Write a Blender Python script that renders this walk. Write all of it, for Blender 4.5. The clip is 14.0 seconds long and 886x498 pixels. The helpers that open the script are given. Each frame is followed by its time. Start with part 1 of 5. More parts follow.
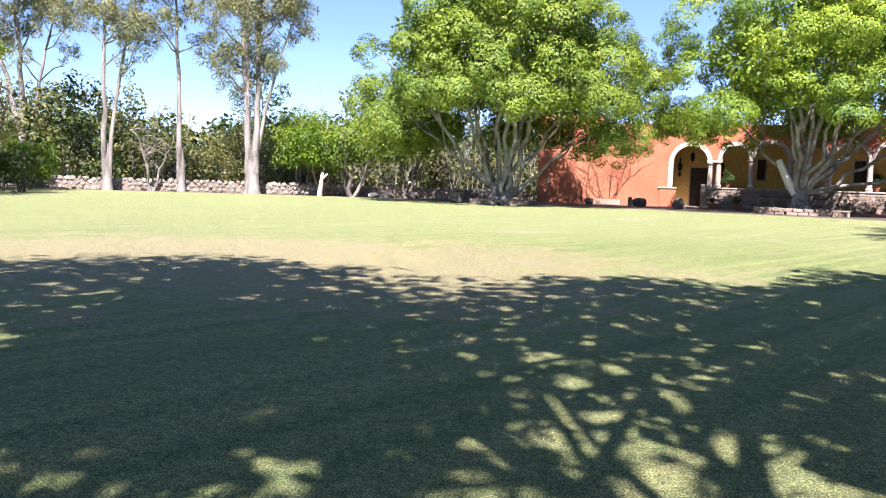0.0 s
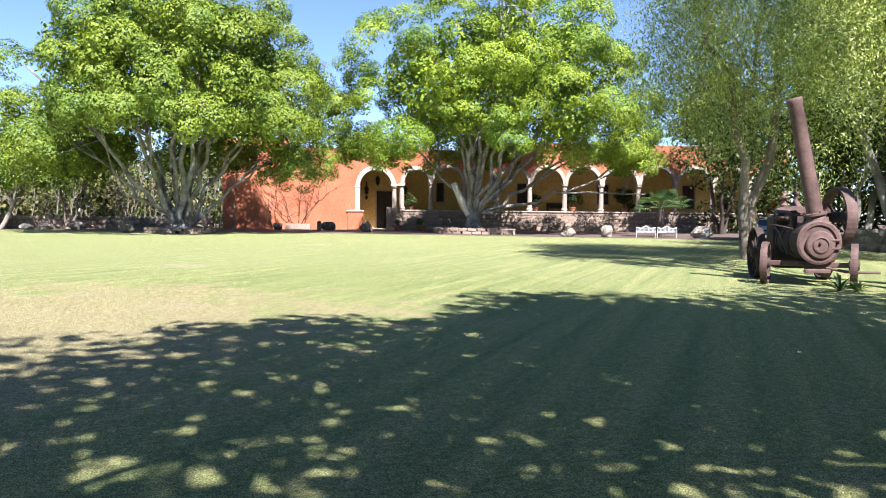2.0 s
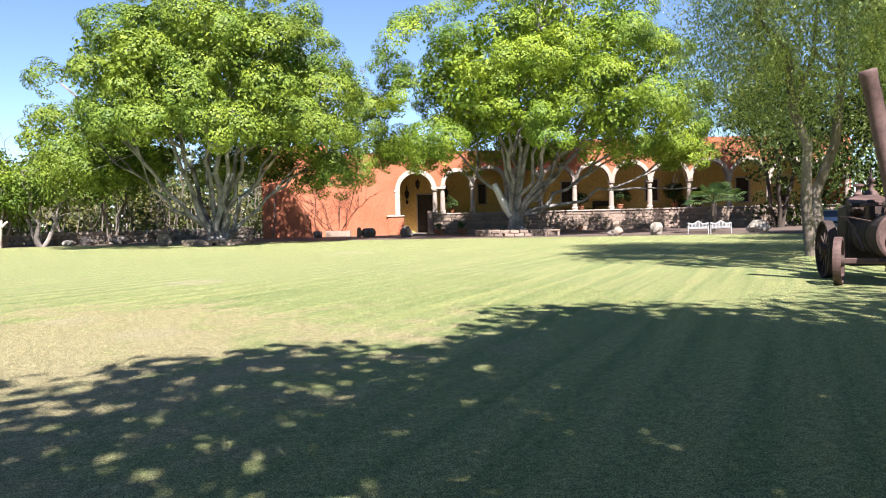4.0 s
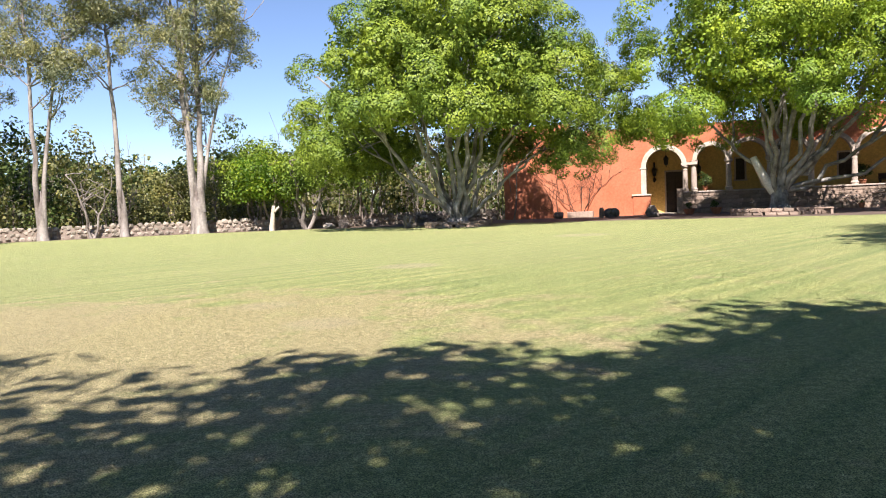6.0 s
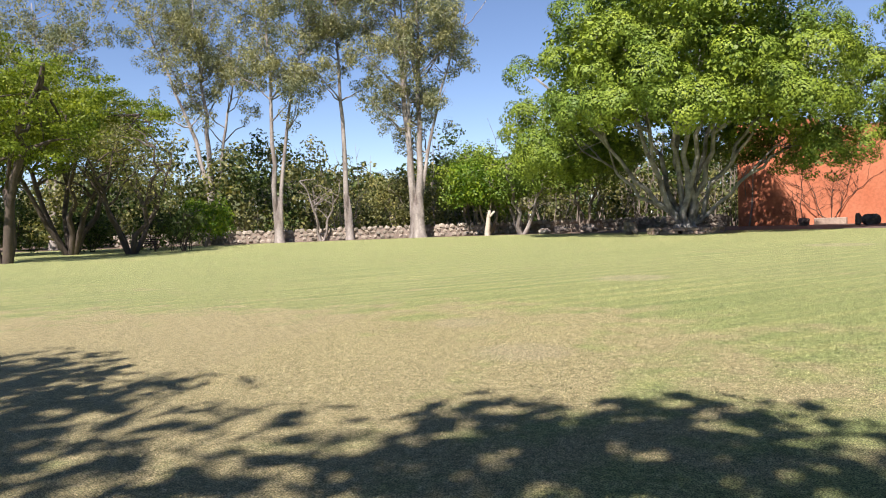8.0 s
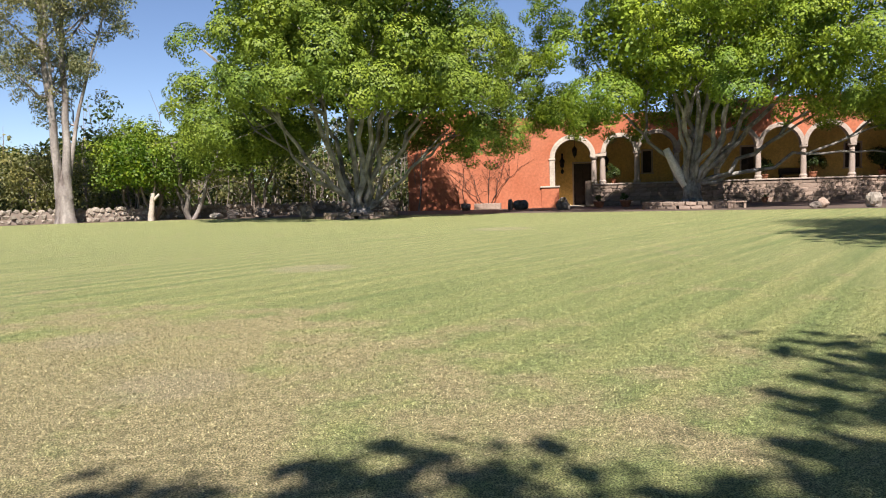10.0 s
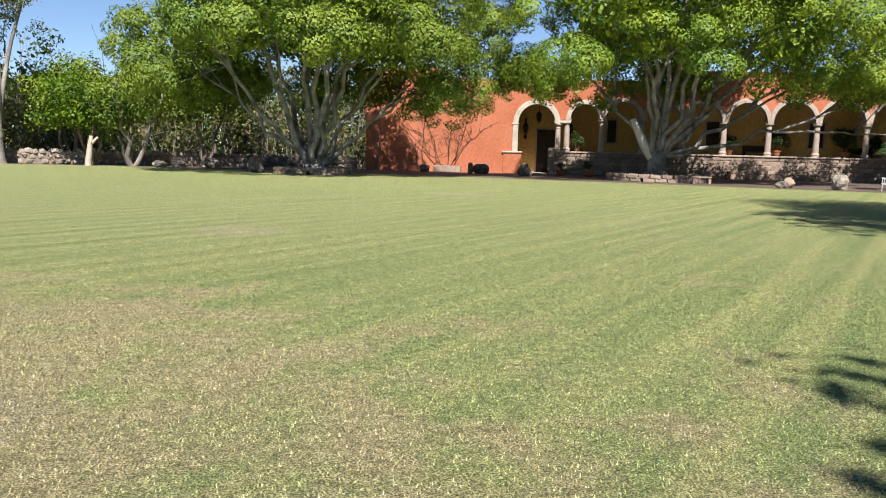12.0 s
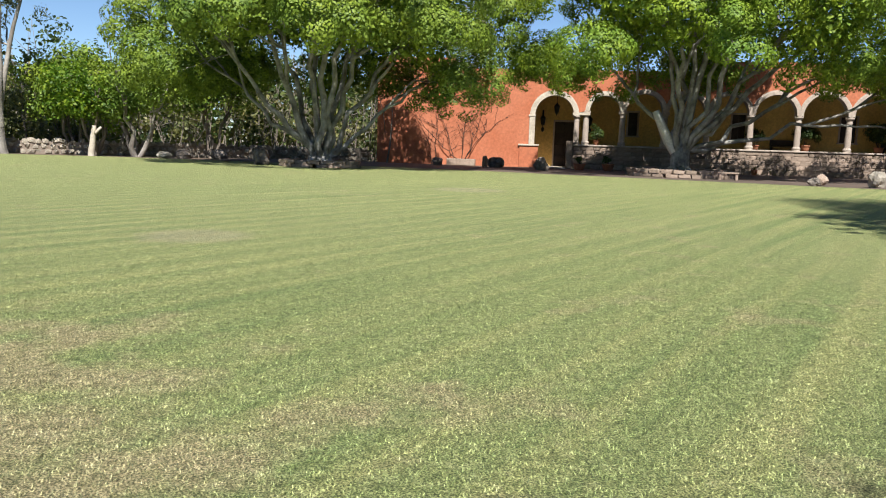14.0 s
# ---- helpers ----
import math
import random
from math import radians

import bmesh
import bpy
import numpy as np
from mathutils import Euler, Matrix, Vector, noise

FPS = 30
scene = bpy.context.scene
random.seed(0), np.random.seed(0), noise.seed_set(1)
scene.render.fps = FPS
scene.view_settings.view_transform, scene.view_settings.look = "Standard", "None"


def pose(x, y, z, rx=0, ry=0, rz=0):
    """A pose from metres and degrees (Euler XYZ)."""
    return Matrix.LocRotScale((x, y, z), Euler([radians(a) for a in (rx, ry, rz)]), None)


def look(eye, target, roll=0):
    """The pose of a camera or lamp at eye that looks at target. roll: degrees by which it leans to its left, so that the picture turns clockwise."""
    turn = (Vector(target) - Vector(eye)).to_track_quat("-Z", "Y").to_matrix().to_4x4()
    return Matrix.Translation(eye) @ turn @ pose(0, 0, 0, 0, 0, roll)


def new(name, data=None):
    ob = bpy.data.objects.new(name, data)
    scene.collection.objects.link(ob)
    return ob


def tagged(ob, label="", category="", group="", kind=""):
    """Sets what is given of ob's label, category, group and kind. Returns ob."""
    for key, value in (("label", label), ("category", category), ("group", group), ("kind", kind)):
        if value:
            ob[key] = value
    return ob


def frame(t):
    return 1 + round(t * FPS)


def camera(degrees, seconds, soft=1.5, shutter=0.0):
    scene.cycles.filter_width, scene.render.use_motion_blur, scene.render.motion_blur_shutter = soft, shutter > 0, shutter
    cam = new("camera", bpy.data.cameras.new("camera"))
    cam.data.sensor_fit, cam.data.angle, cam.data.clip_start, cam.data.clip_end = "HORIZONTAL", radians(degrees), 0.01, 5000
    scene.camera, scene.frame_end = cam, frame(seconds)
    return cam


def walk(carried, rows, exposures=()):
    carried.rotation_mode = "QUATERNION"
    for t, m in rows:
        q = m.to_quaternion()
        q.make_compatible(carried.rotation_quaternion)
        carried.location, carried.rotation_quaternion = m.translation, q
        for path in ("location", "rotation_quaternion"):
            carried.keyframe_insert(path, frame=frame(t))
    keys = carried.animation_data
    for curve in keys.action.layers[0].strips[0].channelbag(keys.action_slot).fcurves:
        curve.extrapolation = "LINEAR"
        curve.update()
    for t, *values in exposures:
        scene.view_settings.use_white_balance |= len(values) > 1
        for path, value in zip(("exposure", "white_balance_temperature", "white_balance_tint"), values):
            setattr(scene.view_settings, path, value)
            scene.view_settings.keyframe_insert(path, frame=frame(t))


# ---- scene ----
cam = camera(61.12, 14.0, 1.05)
ROWS = [
    (0.0, 0.004, 0.013, 1.495, 0.12, -4.93, -1.79),
    (0.5, 0.102, 0.365, 1.547, -8.61, -4.57, -1.84),
    (1.0, 0.488, 0.743, 1.549, -15.81, -3.64, -1.61),
    (1.5, 0.827, 1.114, 1.560, -20.71, -3.02, -1.25),
    (2.0, 1.073, 1.549, 1.580, -22.69, -2.64, -0.56),
    (4.5, 2.560, 3.368, 1.618, -16.80, -2.56, 2.03),
    (5.0, 2.844, 3.674, 1.615, -13.22, -3.28, 2.25),
    (5.5, 3.240, 4.049, 1.611, -7.09, -3.51, 2.42),
    (6.0, 3.477, 4.488, 1.567, -0.01, -3.26, 2.36),
    (6.5, 3.463, 4.948, 1.624, 8.43, -2.64, 2.19),
    (7.0, 3.480, 5.564, 1.577, 17.27, -2.29, 2.18),
    (9.5, 2.892, 8.001, 1.497, 4.79, -2.80, 2.08),
    (10.0, 3.124, 8.601, 1.493, -7.90, -4.20, 1.66),
    (10.5, 3.254, 9.151, 1.462, -14.16, -5.58, 0.13),
    (11.0, 3.393, 9.636, 1.442, -14.93, -6.48, -0.97),
    (11.5, 3.522, 10.103, 1.451, -12.78, -6.88, -1.41),
    (12.0, 3.584, 10.635, 1.464, -10.90, -7.17, -1.39),
    (12.5, 3.739, 11.111, 1.438, -8.51, -7.36, -1.45),
    (13.0, 3.863, 11.640, 1.435, -6.97, -7.72, -1.74),
    (13.5, 4.001, 12.157, 1.471, -8.53, -7.90, -1.70),
    (14.0, 4.346, 12.620, 1.495, -9.51, -7.78, -1.76),
]
EXPOSURES = [(0.0, 1.68, 5800, 23), (1.5, 1.64, 5800, 17), (5.0, 1.48, 6150, 18), (7.0, 1.18, 6350, 19), (9.5, 0.90, 6350, 18), (11.5, 0.86, 6200, 14), (14.0, 0.79, 6050, 9)]
walk(cam, [(t, pose(x, y, z, 90 + pitch, roll, yaw)) for t, x, y, z, yaw, pitch, roll in ROWS], EXPOSURES)

# ---- sky and sun ----
SUN_ELEVATION, SUN_AZIMUTH = 50.0, 185.0  # degrees; azimuth clockwise from +y, where the sun stands
world = bpy.data.worlds.new("sky")
scene.world = world
world.use_nodes = True
wn = world.node_tree.nodes
sky = wn.new("ShaderNodeTexSky")
sky.sky_type, sky.sun_disc = "NISHITA", False
sky.sun_elevation, sky.sun_rotation = radians(SUN_ELEVATION), radians(SUN_AZIMUTH)
sky.air_density, sky.dust_density, sky.ozone_density = 1.0, 0.0, 2.6
sky.altitude = 1900.0
wn["Background"].inputs["Strength"].default_value = 0.069
world.node_tree.links.new(sky.outputs[0], wn["Background"].inputs["Color"])
sun = new("sun", bpy.data.lights.new("sun", "SUN"))
sun.data.energy, sun.data.angle, sun.data.color = 5.0, radians(0.53), (1.0, 0.93, 0.82)
az, el = radians(SUN_AZIMUTH), radians(SUN_ELEVATION)
sun_dir = Vector((math.sin(az) * math.cos(el), math.cos(az) * math.cos(el), math.sin(el)))
sun.matrix_world = look(sun_dir * 100, (0, 0, 0))


# ---- materials ----
def shader(name, rough=0.8, metal=0.0):
    mat = bpy.data.materials.new(name)
    mat.use_nodes = True
    bsdf = mat.node_tree.nodes["Principled BSDF"]
    bsdf.inputs["Roughness"].default_value = rough
    bsdf.inputs["Metallic"].default_value = metal
    return mat, mat.node_tree, bsdf


def noise_node(nt, scale, detail=4.0, rough=0.55, coords="Object", stretch=None):
    tc = nt.nodes.new("ShaderNodeTexCoord")
    n = nt.nodes.new("ShaderNodeTexNoise")
    n.inputs["Scale"].default_value, n.inputs["Detail"].default_value = scale, detail
    n.inputs["Roughness"].default_value = rough
    if stretch:
        mp = nt.nodes.new("ShaderNodeMapping")
        mp.inputs["Scale"].default_value = stretch
        nt.links.new(tc.outputs[coords], mp.inputs[0])
        nt.links.new(mp.outputs[0], n.inputs["Vector"])
    else:
        nt.links.new(tc.outputs[coords], n.inputs["Vector"])
    return n


def ramp(nt, source, stops):
    r = nt.nodes.new("ShaderNodeValToRGB")
    e = r.color_ramp.elements
    while len(e) < len(stops):
        e.new(0.5)
    for item, (at, col) in zip(e, stops):
        item.position, item.color = at, (*col, 1)
    nt.links.new(source, r.inputs[0])
    return r


def blend(nt, kind, fac, a, b):
    m = nt.nodes.new("ShaderNodeMix")
    m.data_type, m.blend_type = "RGBA", kind
    for value, key in ((fac, 0), (a, 6), (b, 7)):
        if isinstance(value, (int, float)):
            m.inputs[key].default_value = value
        elif isinstance(value, tuple):
            m.inputs[key].default_value = (*value, 1)
        else:
            nt.links.new(value, m.inputs[key])
    return m.outputs[2]


def bump(nt, bsdf, height, strength, distance):
    b = nt.nodes.new("ShaderNodeBump")
    b.inputs["Strength"].default_value, b.inputs["Distance"].default_value = strength, distance
    nt.links.new(height, b.inputs["Height"])
    nt.links.new(b.outputs[0], bsdf.inputs["Normal"])


def mottled(name, c1, c2, scale=1.0, fine=20.0, rough=0.85, bump_d=0.01, bump_s=0.5, metal=0.0, coords="Object", piece=0.0, stretch=None):
    """Two-scale stained surface; piece: how far single objects differ."""
    mat, nt, bsdf = shader(name, rough, metal)
    big = noise_node(nt, scale, 5.0, 0.6, coords, stretch)
    small = noise_node(nt, fine, 4.0, 0.6, coords)
    r = ramp(nt, big.outputs[0], [(0.32, c1), (0.68, c2)])
    g = ramp(nt, small.outputs[0], [(0.25, (0.72,) * 3), (0.75, (1.18,) * 3)])
    col = blend(nt, "MULTIPLY", 1.0, r.outputs[0], g.outputs[0])
    if piece:
        oi = nt.nodes.new("ShaderNodeObjectInfo")
        pr = ramp(nt, oi.outputs["Random"], [(0.0, (1 - piece, 1 - piece, 1 - piece * 1.1)), (1.0, (1 + piece, 1 + piece * 0.9, 1 + piece * 0.8))])
        col = blend(nt, "MULTIPLY", 1.0, col, pr.outputs[0])
    nt.links.new(col, bsdf.inputs["Base Color"])
    bump(nt, bsdf, small.outputs[0], bump_s, bump_d)
    return mat


def leaf_material(name, dark, mid, light, through_light=0.35, patch=0.5, rough=0.5):
    mat, nt, bsdf = shader(name, rough)
    bsdf.inputs["Specular IOR Level"].default_value = 0.3
    geo = nt.nodes.new("ShaderNodeNewGeometry")
    isl = ramp(nt, geo.outputs["Random Per Island"], [(0.0, dark), (0.5, mid), (1.0, light)])
    big = noise_node(nt, patch, 3.0)
    sh = ramp(nt, big.outputs[0], [(0.32, (0.58, 0.70, 0.75)), (0.68, (1.35, 1.22, 0.9))])
    col = blend(nt, "MULTIPLY", 1.0, isl.outputs[0], sh.outputs[0])
    nt.links.new(col, bsdf.inputs["Base Color"])
    tr = nt.nodes.new("ShaderNodeBsdfTranslucent")
    tint = blend(nt, "MULTIPLY", 1.0, col, (1.25, 1.25, 0.6))
    nt.links.new(tint, tr.inputs["Color"])
    mix = nt.nodes.new("ShaderNodeMixShader")
    mix.inputs[0].default_value = through_light
    nt.links.new(bsdf.outputs[0], mix.inputs[1])
    nt.links.new(tr.outputs[0], mix.inputs[2])
    nt.links.new(mix.outputs[0], nt.nodes["Material Output"].inputs["Surface"])
    return mat


def lawn_colour(nt):
    """Green turf with mowing stripes and dry straw patches, by place on the ground."""
    tc = nt.nodes.new("ShaderNodeTexCoord")
    place = nt.nodes.new("ShaderNodeMapping")
    nt.links.new(tc.outputs["Object"], place.inputs[0])
    fine = noise_node(nt, 9.0, 6.0, 0.7)
    mid = noise_node(nt, 1.1, 5.0, 0.6)
    wide = noise_node(nt, 0.16, 3.0, 0.5)
    green = ramp(nt, fine.outputs[0], [(0.3, (0.165, 0.190, 0.060)), (0.52, (0.268, 0.284, 0.102)), (0.75, (0.375, 0.380, 0.168))])
    straw = ramp(nt, fine.outputs[0], [(0.3, (0.225, 0.190, 0.090)), (0.52, (0.350, 0.290, 0.150)), (0.75, (0.45, 0.385, 0.220))])
    # the dry part of the field, an oval with a ragged edge
    oval = nt.nodes.new("ShaderNodeMapping")
    oval.inputs["Scale"].default_value = (1 / 7.0, 1 / 5.2, 1.0)
    nt.links.new(tc.outputs["Object"], oval.inputs[0])
    away = nt.nodes.new("ShaderNodeVectorMath")
    away.operation = "DISTANCE"
    away.inputs[1].default_value = (-2.6 / 7.0, 13.8 / 5.2, 0.0)
    nt.links.new(oval.outputs[0], away.inputs[0])
    dry = nt.nodes.new("ShaderNodeMapRange")
    dry.inputs["From Min"].default_value, dry.inputs["From Max"].default_value = 1.5, 0.3
    nt.links.new(away.outputs["Value"], dry.inputs["Value"])
    total = nt.nodes.new("ShaderNodeMath")
    total.operation = "MULTIPLY_ADD"
    nt.links.new(dry.outputs[0], total.inputs[0])
    total.inputs[1].default_value = 0.48
    nt.links.new(mid.outputs[0], total.inputs[2])
    total2 = nt.nodes.new("ShaderNodeMath")
    total2.operation = "MULTIPLY_ADD"
    nt.links.new(wide.outputs[0], total2.inputs[0])
    total2.inputs[1].default_value = 0.45
    nt.links.new(total.outputs[0], total2.inputs[2])
    where = ramp(nt, total2.outputs[0], [(0.82, (0, 0, 0)), (1.14, (0.9, 0.9, 0.9))])
    # mowing stripes
    mp = nt.nodes.new("ShaderNodeMapping")
    mp.inputs["Rotation"].default_value = (0, 0, radians(STRIPE))
    nt.links.new(tc.outputs["Object"], mp.inputs[0])
    wave = nt.nodes.new("ShaderNodeTexWave")
    wave.inputs["Scale"].default_value, wave.inputs["Distortion"].default_value = 0.42, 3.2
    wave.inputs["Detail"].default_value, wave.inputs["Detail Scale"].default_value = 3.0, 0.6
    nt.links.new(mp.outputs[0], wave.inputs["Vector"])
    stripe = ramp(nt, wave.outputs["Fac"], [(0.2, (0.90, 0.94, 0.92)), (0.8, (1.06, 1.03, 1.05))])
    along = nt.nodes.new("ShaderNodeMapping")
    along.inputs["Scale"].default_value = (2.6, 0.07, 1.0)
    nt.links.new(mp.outputs[0], along.inputs[0])
    streak = nt.nodes.new("ShaderNodeTexNoise")
    streak.inputs["Scale"].default_value, streak.inputs["Detail"].default_value = 1.3, 4.0
    nt.links.new(along.outputs[0], streak.inputs["Vector"])
    tracks = ramp(nt, streak.outputs[0], [(0.36, (0.80, 0.88, 0.82)), (0.5, (1.0, 1.0, 1.0)), (0.66, (1.12, 1.08, 1.11))])
    both = blend(nt, "MULTIPLY", 1.0, stripe.outputs[0], tracks.outputs[0])
    g2 = blend(nt, "MULTIPLY", 1.0, green.outputs[0], both)
    turf_col = blend(nt, "MIX", where.outputs[0], g2, straw.outputs[0])
    # worn bare spots
    for px, py, size in ((1.7, 14.9, 0.55), (2.5, 24.7, 0.85), (9.7, 38.7, 1.3), (0.4, 17.2, 0.5)):
        near = nt.nodes.new("ShaderNodeVectorMath")
        near.operation = "DISTANCE"
        nt.links.new(tc.outputs["Object"], near.inputs[0])
        near.inputs[1].default_value = (px, py, 0.0)
        worn = nt.nodes.new("ShaderNodeMath")
        worn.operation = "MULTIPLY_ADD"
        nt.links.new(fine.outputs[0], worn.inputs[0])
        worn.inputs[1].default_value = -1.5 * size
        nt.links.new(near.outputs["Value"], worn.inputs[2])
        mask = ramp(nt, worn.outputs[0], [(0.0, (0.5, 0.5, 0.5)), (min(0.99, 0.45 * size), (0, 0, 0))])
        turf_col = blend(nt, "MIX", mask.outputs[0], turf_col, (0.34, 0.285, 0.18))
    tuft = noise_node(nt, 24.0, 4.0, 0.75)
    spot = ramp(nt, tuft.outputs[0], [(0.40, (0.64, 0.68, 0.60)), (0.5, (1.0, 1.0, 1.0)), (0.60, (1.34, 1.32, 1.36))])
    hair = noise_node(nt, 85.0, 2.0, 0.6)
    spot2 = ramp(nt, hair.outputs[0], [(0.42, (0.28, 0.33, 0.25)), (0.5, (1.0, 1.0, 1.0)), (0.58, (1.62, 1.60, 1.66))])
    mixed = blend(nt, "MULTIPLY", 1.0, spot.outputs[0], spot2.outputs[0])
    return blend(nt, "MULTIPLY", 0.9, turf_col, mixed), fine


STRIPE = 44.0


def lawn_material():
    mat, nt, bsdf = shader("lawn", 0.9)
    col, fine = lawn_colour(nt)
    nt.links.new(col, bsdf.inputs["Base Color"])
    grain = noise_node(nt, 60.0, 5.0, 0.75)
    bump(nt, bsdf, grain.outputs[0], 0.9, 0.04)
    return mat


def blade_material():
    mat, nt, bsdf = shader("grass_blade", 0.6)
    col, fine = lawn_colour(nt)
    geo = nt.nodes.new("ShaderNodeNewGeometry")
    v = ramp(nt, geo.outputs["Random Per Island"], [(0.0, (0.34, 0.42, 0.33)), (0.35, (1.02, 1.08, 1.02)), (1.0, (1.34, 1.40, 1.45))])
    nt.links.new(blend(nt, "MULTIPLY", 1.0, col, v.outputs[0]), bsdf.inputs["Base Color"])
    return mat


M_lawn = lawn_material()
M_blade = blade_material()
M_dirt = mottled("bare_earth", (0.081, 0.053, 0.034), (0.149, 0.105, 0.071), 0.5, 7.0, 0.95, 0.03, 0.7)
M_forecourt = mottled("forecourt_paving", (0.085, 0.060, 0.046), (0.150, 0.108, 0.084), 0.4, 6.0, 0.9, 0.02, 0.6)
M_red = mottled("red_plaster", (0.422, 0.129, 0.059), (0.502, 0.182, 0.096), 0.28, 5.0, 0.9, 0.012, 0.35)
M_yellow = mottled("ochre_plaster", (0.58, 0.395, 0.125), (0.70, 0.485, 0.17), 0.4, 6.0, 0.9, 0.01, 0.3)
M_white = mottled("limewashed_stone", (0.434, 0.371, 0.294), (0.546, 0.490, 0.406), 0.8, 8.0, 0.85, 0.012, 0.4)
M_cantera = mottled("carved_stone", (0.360, 0.288, 0.238), (0.475, 0.403, 0.338), 1.0, 9.0, 0.85, 0.015, 0.5)
M_masonry = mottled("masonry_stone", (0.225, 0.165, 0.128), (0.345, 0.270, 0.217), 1.4, 9.0, 0.9, 0.03, 0.7, piece=0.28)
M_mortar = mottled("mortar", (0.210, 0.165, 0.128), (0.285, 0.232, 0.188), 1.0, 12.0, 0.95, 0.02, 0.5)
M_rubble = mottled("rubble_stone", (0.185, 0.16, 0.130), (0.37, 0.33, 0.275), 1.6, 8.0, 0.9, 0.04, 0.8, piece=0.38)
M_rock = mottled("boulder", (0.245, 0.211, 0.170), (0.422, 0.381, 0.320), 1.5, 8.0, 0.9, 0.05, 0.8)
M_greyrock = mottled("grey_stone", (0.10, 0.085, 0.072), (0.26, 0.22, 0.185), 2.0, 9.0, 0.9, 0.05, 0.9)
M_figbark = mottled("fig_bark", (0.070, 0.064, 0.058), (0.38, 0.365, 0.34), 1.3, 5.0, 0.85, 0.05, 0.7)
M_cutwood = mottled("weathered_cut_wood", (0.56, 0.52, 0.47), (0.78, 0.74, 0.68), 1.5, 9.0, 0.8, 0.02, 0.5, stretch=(1, 1, 0.3))
M_gumbark = mottled("gum_bark", (0.115, 0.092, 0.078), (0.385, 0.350, 0.315), 1.3, 5.0, 0.9, 0.05, 0.8, stretch=(1, 1, 0.3))
M_bark = mottled("brown_bark", (0.040, 0.031, 0.024), (0.105, 0.082, 0.064), 2.0, 10.0, 0.95, 0.04, 0.9, stretch=(1, 1, 0.3))
M_greybark = mottled("grey_bark", (0.150, 0.120, 0.094), (0.285, 0.240, 0.195), 1.5, 9.0, 0.95, 0.04, 0.9, stretch=(1, 1, 0.3))
M_twig = mottled("dry_twigs", (0.15, 0.125, 0.10), (0.31, 0.265, 0.215), 2.0, 9.0, 0.95)
M_vine = mottled("vine_wood", (0.038, 0.021, 0.014), (0.091, 0.052, 0.035), 3.0, 9.0, 0.95)
M_wood = mottled("dark_wood", (0.018, 0.010, 0.007), (0.045, 0.026, 0.017), 2.0, 14.0, 0.6)
M_iron = mottled("black_iron", (0.012, 0.011, 0.010), (0.035, 0.030, 0.027), 3.0, 20.0, 0.6, metal=0.4)
M_rust = mottled("faded_red_paint", (0.072, 0.040, 0.033), (0.160, 0.096, 0.082), 2.2, 16.0, 0.75, 0.006, 0.6)
M_rustdark = mottled("rusted_iron", (0.022, 0.016, 0.014), (0.075, 0.046, 0.037), 3.0, 18.0, 0.8, 0.008, 0.7)
M_whitemetal = mottled("white_painted_iron", (0.46, 0.47, 0.47), (0.58, 0.58, 0.57), 3.0, 30.0, 0.5)
M_terracotta = mottled("terracotta", (0.36, 0.14, 0.07), (0.50, 0.22, 0.12), 3.0, 18.0, 0.85)
M_void = mottled("dark_interior", (0.006, 0.005, 0.004), (0.012, 0.010, 0.008), 2.0, 10.0, 0.8)
M_figleaf = leaf_material("fig_leaves", (0.095, 0.150, 0.018), (0.160, 0.232, 0.028), (0.235, 0.312, 0.042), 0.12, 0.3, 0.55)
M_figleaf_yellow = leaf_material("young_fig_leaves", (0.118, 0.188, 0.016), (0.192, 0.280, 0.025), (0.275, 0.360, 0.040), 0.12, 0.3, 0.55)
M_gumleaf = leaf_material("gum_leaves", (0.120, 0.135, 0.068), (0.215, 0.228, 0.125), (0.33, 0.33, 0.20), 0.25, 0.35, 0.6)
M_bushleaf = leaf_material("bush_leaves", (0.022, 0.042, 0.010), (0.056, 0.090, 0.022), (0.125, 0.165, 0.050), 0.3)
M_limeleaf = leaf_material("lime_leaves", (0.043, 0.101, 0.007), (0.108, 0.202, 0.014), (0.216, 0.288, 0.029), 0.4)
M_mesquite = leaf_material("mesquite_leaves", (0.077, 0.112, 0.008), (0.154, 0.210, 0.015), (0.252, 0.301, 0.035), 0.35, 0.3)
M_dryleaf = leaf_material("olive_leaves", (0.080, 0.094, 0.032), (0.165, 0.175, 0.066), (0.29, 0.28, 0.13), 0.3)
M_willowleaf = leaf_material("willow_leaves", (0.17, 0.225, 0.085), (0.36, 0.44, 0.18), (0.56, 0.62, 0.31), 0.42)
M_palmleaf = leaf_material("palm_leaves", (0.040, 0.072, 0.024), (0.080, 0.136, 0.048), (0.160, 0.224, 0.096), 0.25)


# ---- builders ----
def mesh_from(name, verts, faces, smooth=False):
    me = bpy.data.meshes.new(name)
    me.from_pydata([tuple(v) for v in verts], [], faces)
    if smooth:
        me.shade_smooth()
    return me


def place(ob, parent=None, m=None):
    if parent is not None:
        ob.parent = parent
    if m is not None:
        ob.matrix_basis = m
    return ob


def part(name, shape, material, parent=None, label="", m=None, smooth=False):
    """Links a bmesh or a mesh as one object, under a thing or a part."""
    if isinstance(shape, bmesh.types.BMesh):
        me = bpy.data.meshes.new(name)
        shape.to_mesh(me)
        shape.free()
        if smooth:
            me.shade_smooth()
    else:
        me = shape
    if not me.materials:
        me.materials.append(material)
    ob = place(new(name, me), parent, m)
    if label:
        tagged(ob, label)
    return ob


def thing(name, label, category, m=None, group="", kind=""):
    ob = new(name)
    ob.empty_display_size = 0.2
    if m is not None:
        ob.matrix_basis = m
    return tagged(ob, label, category, group, kind)


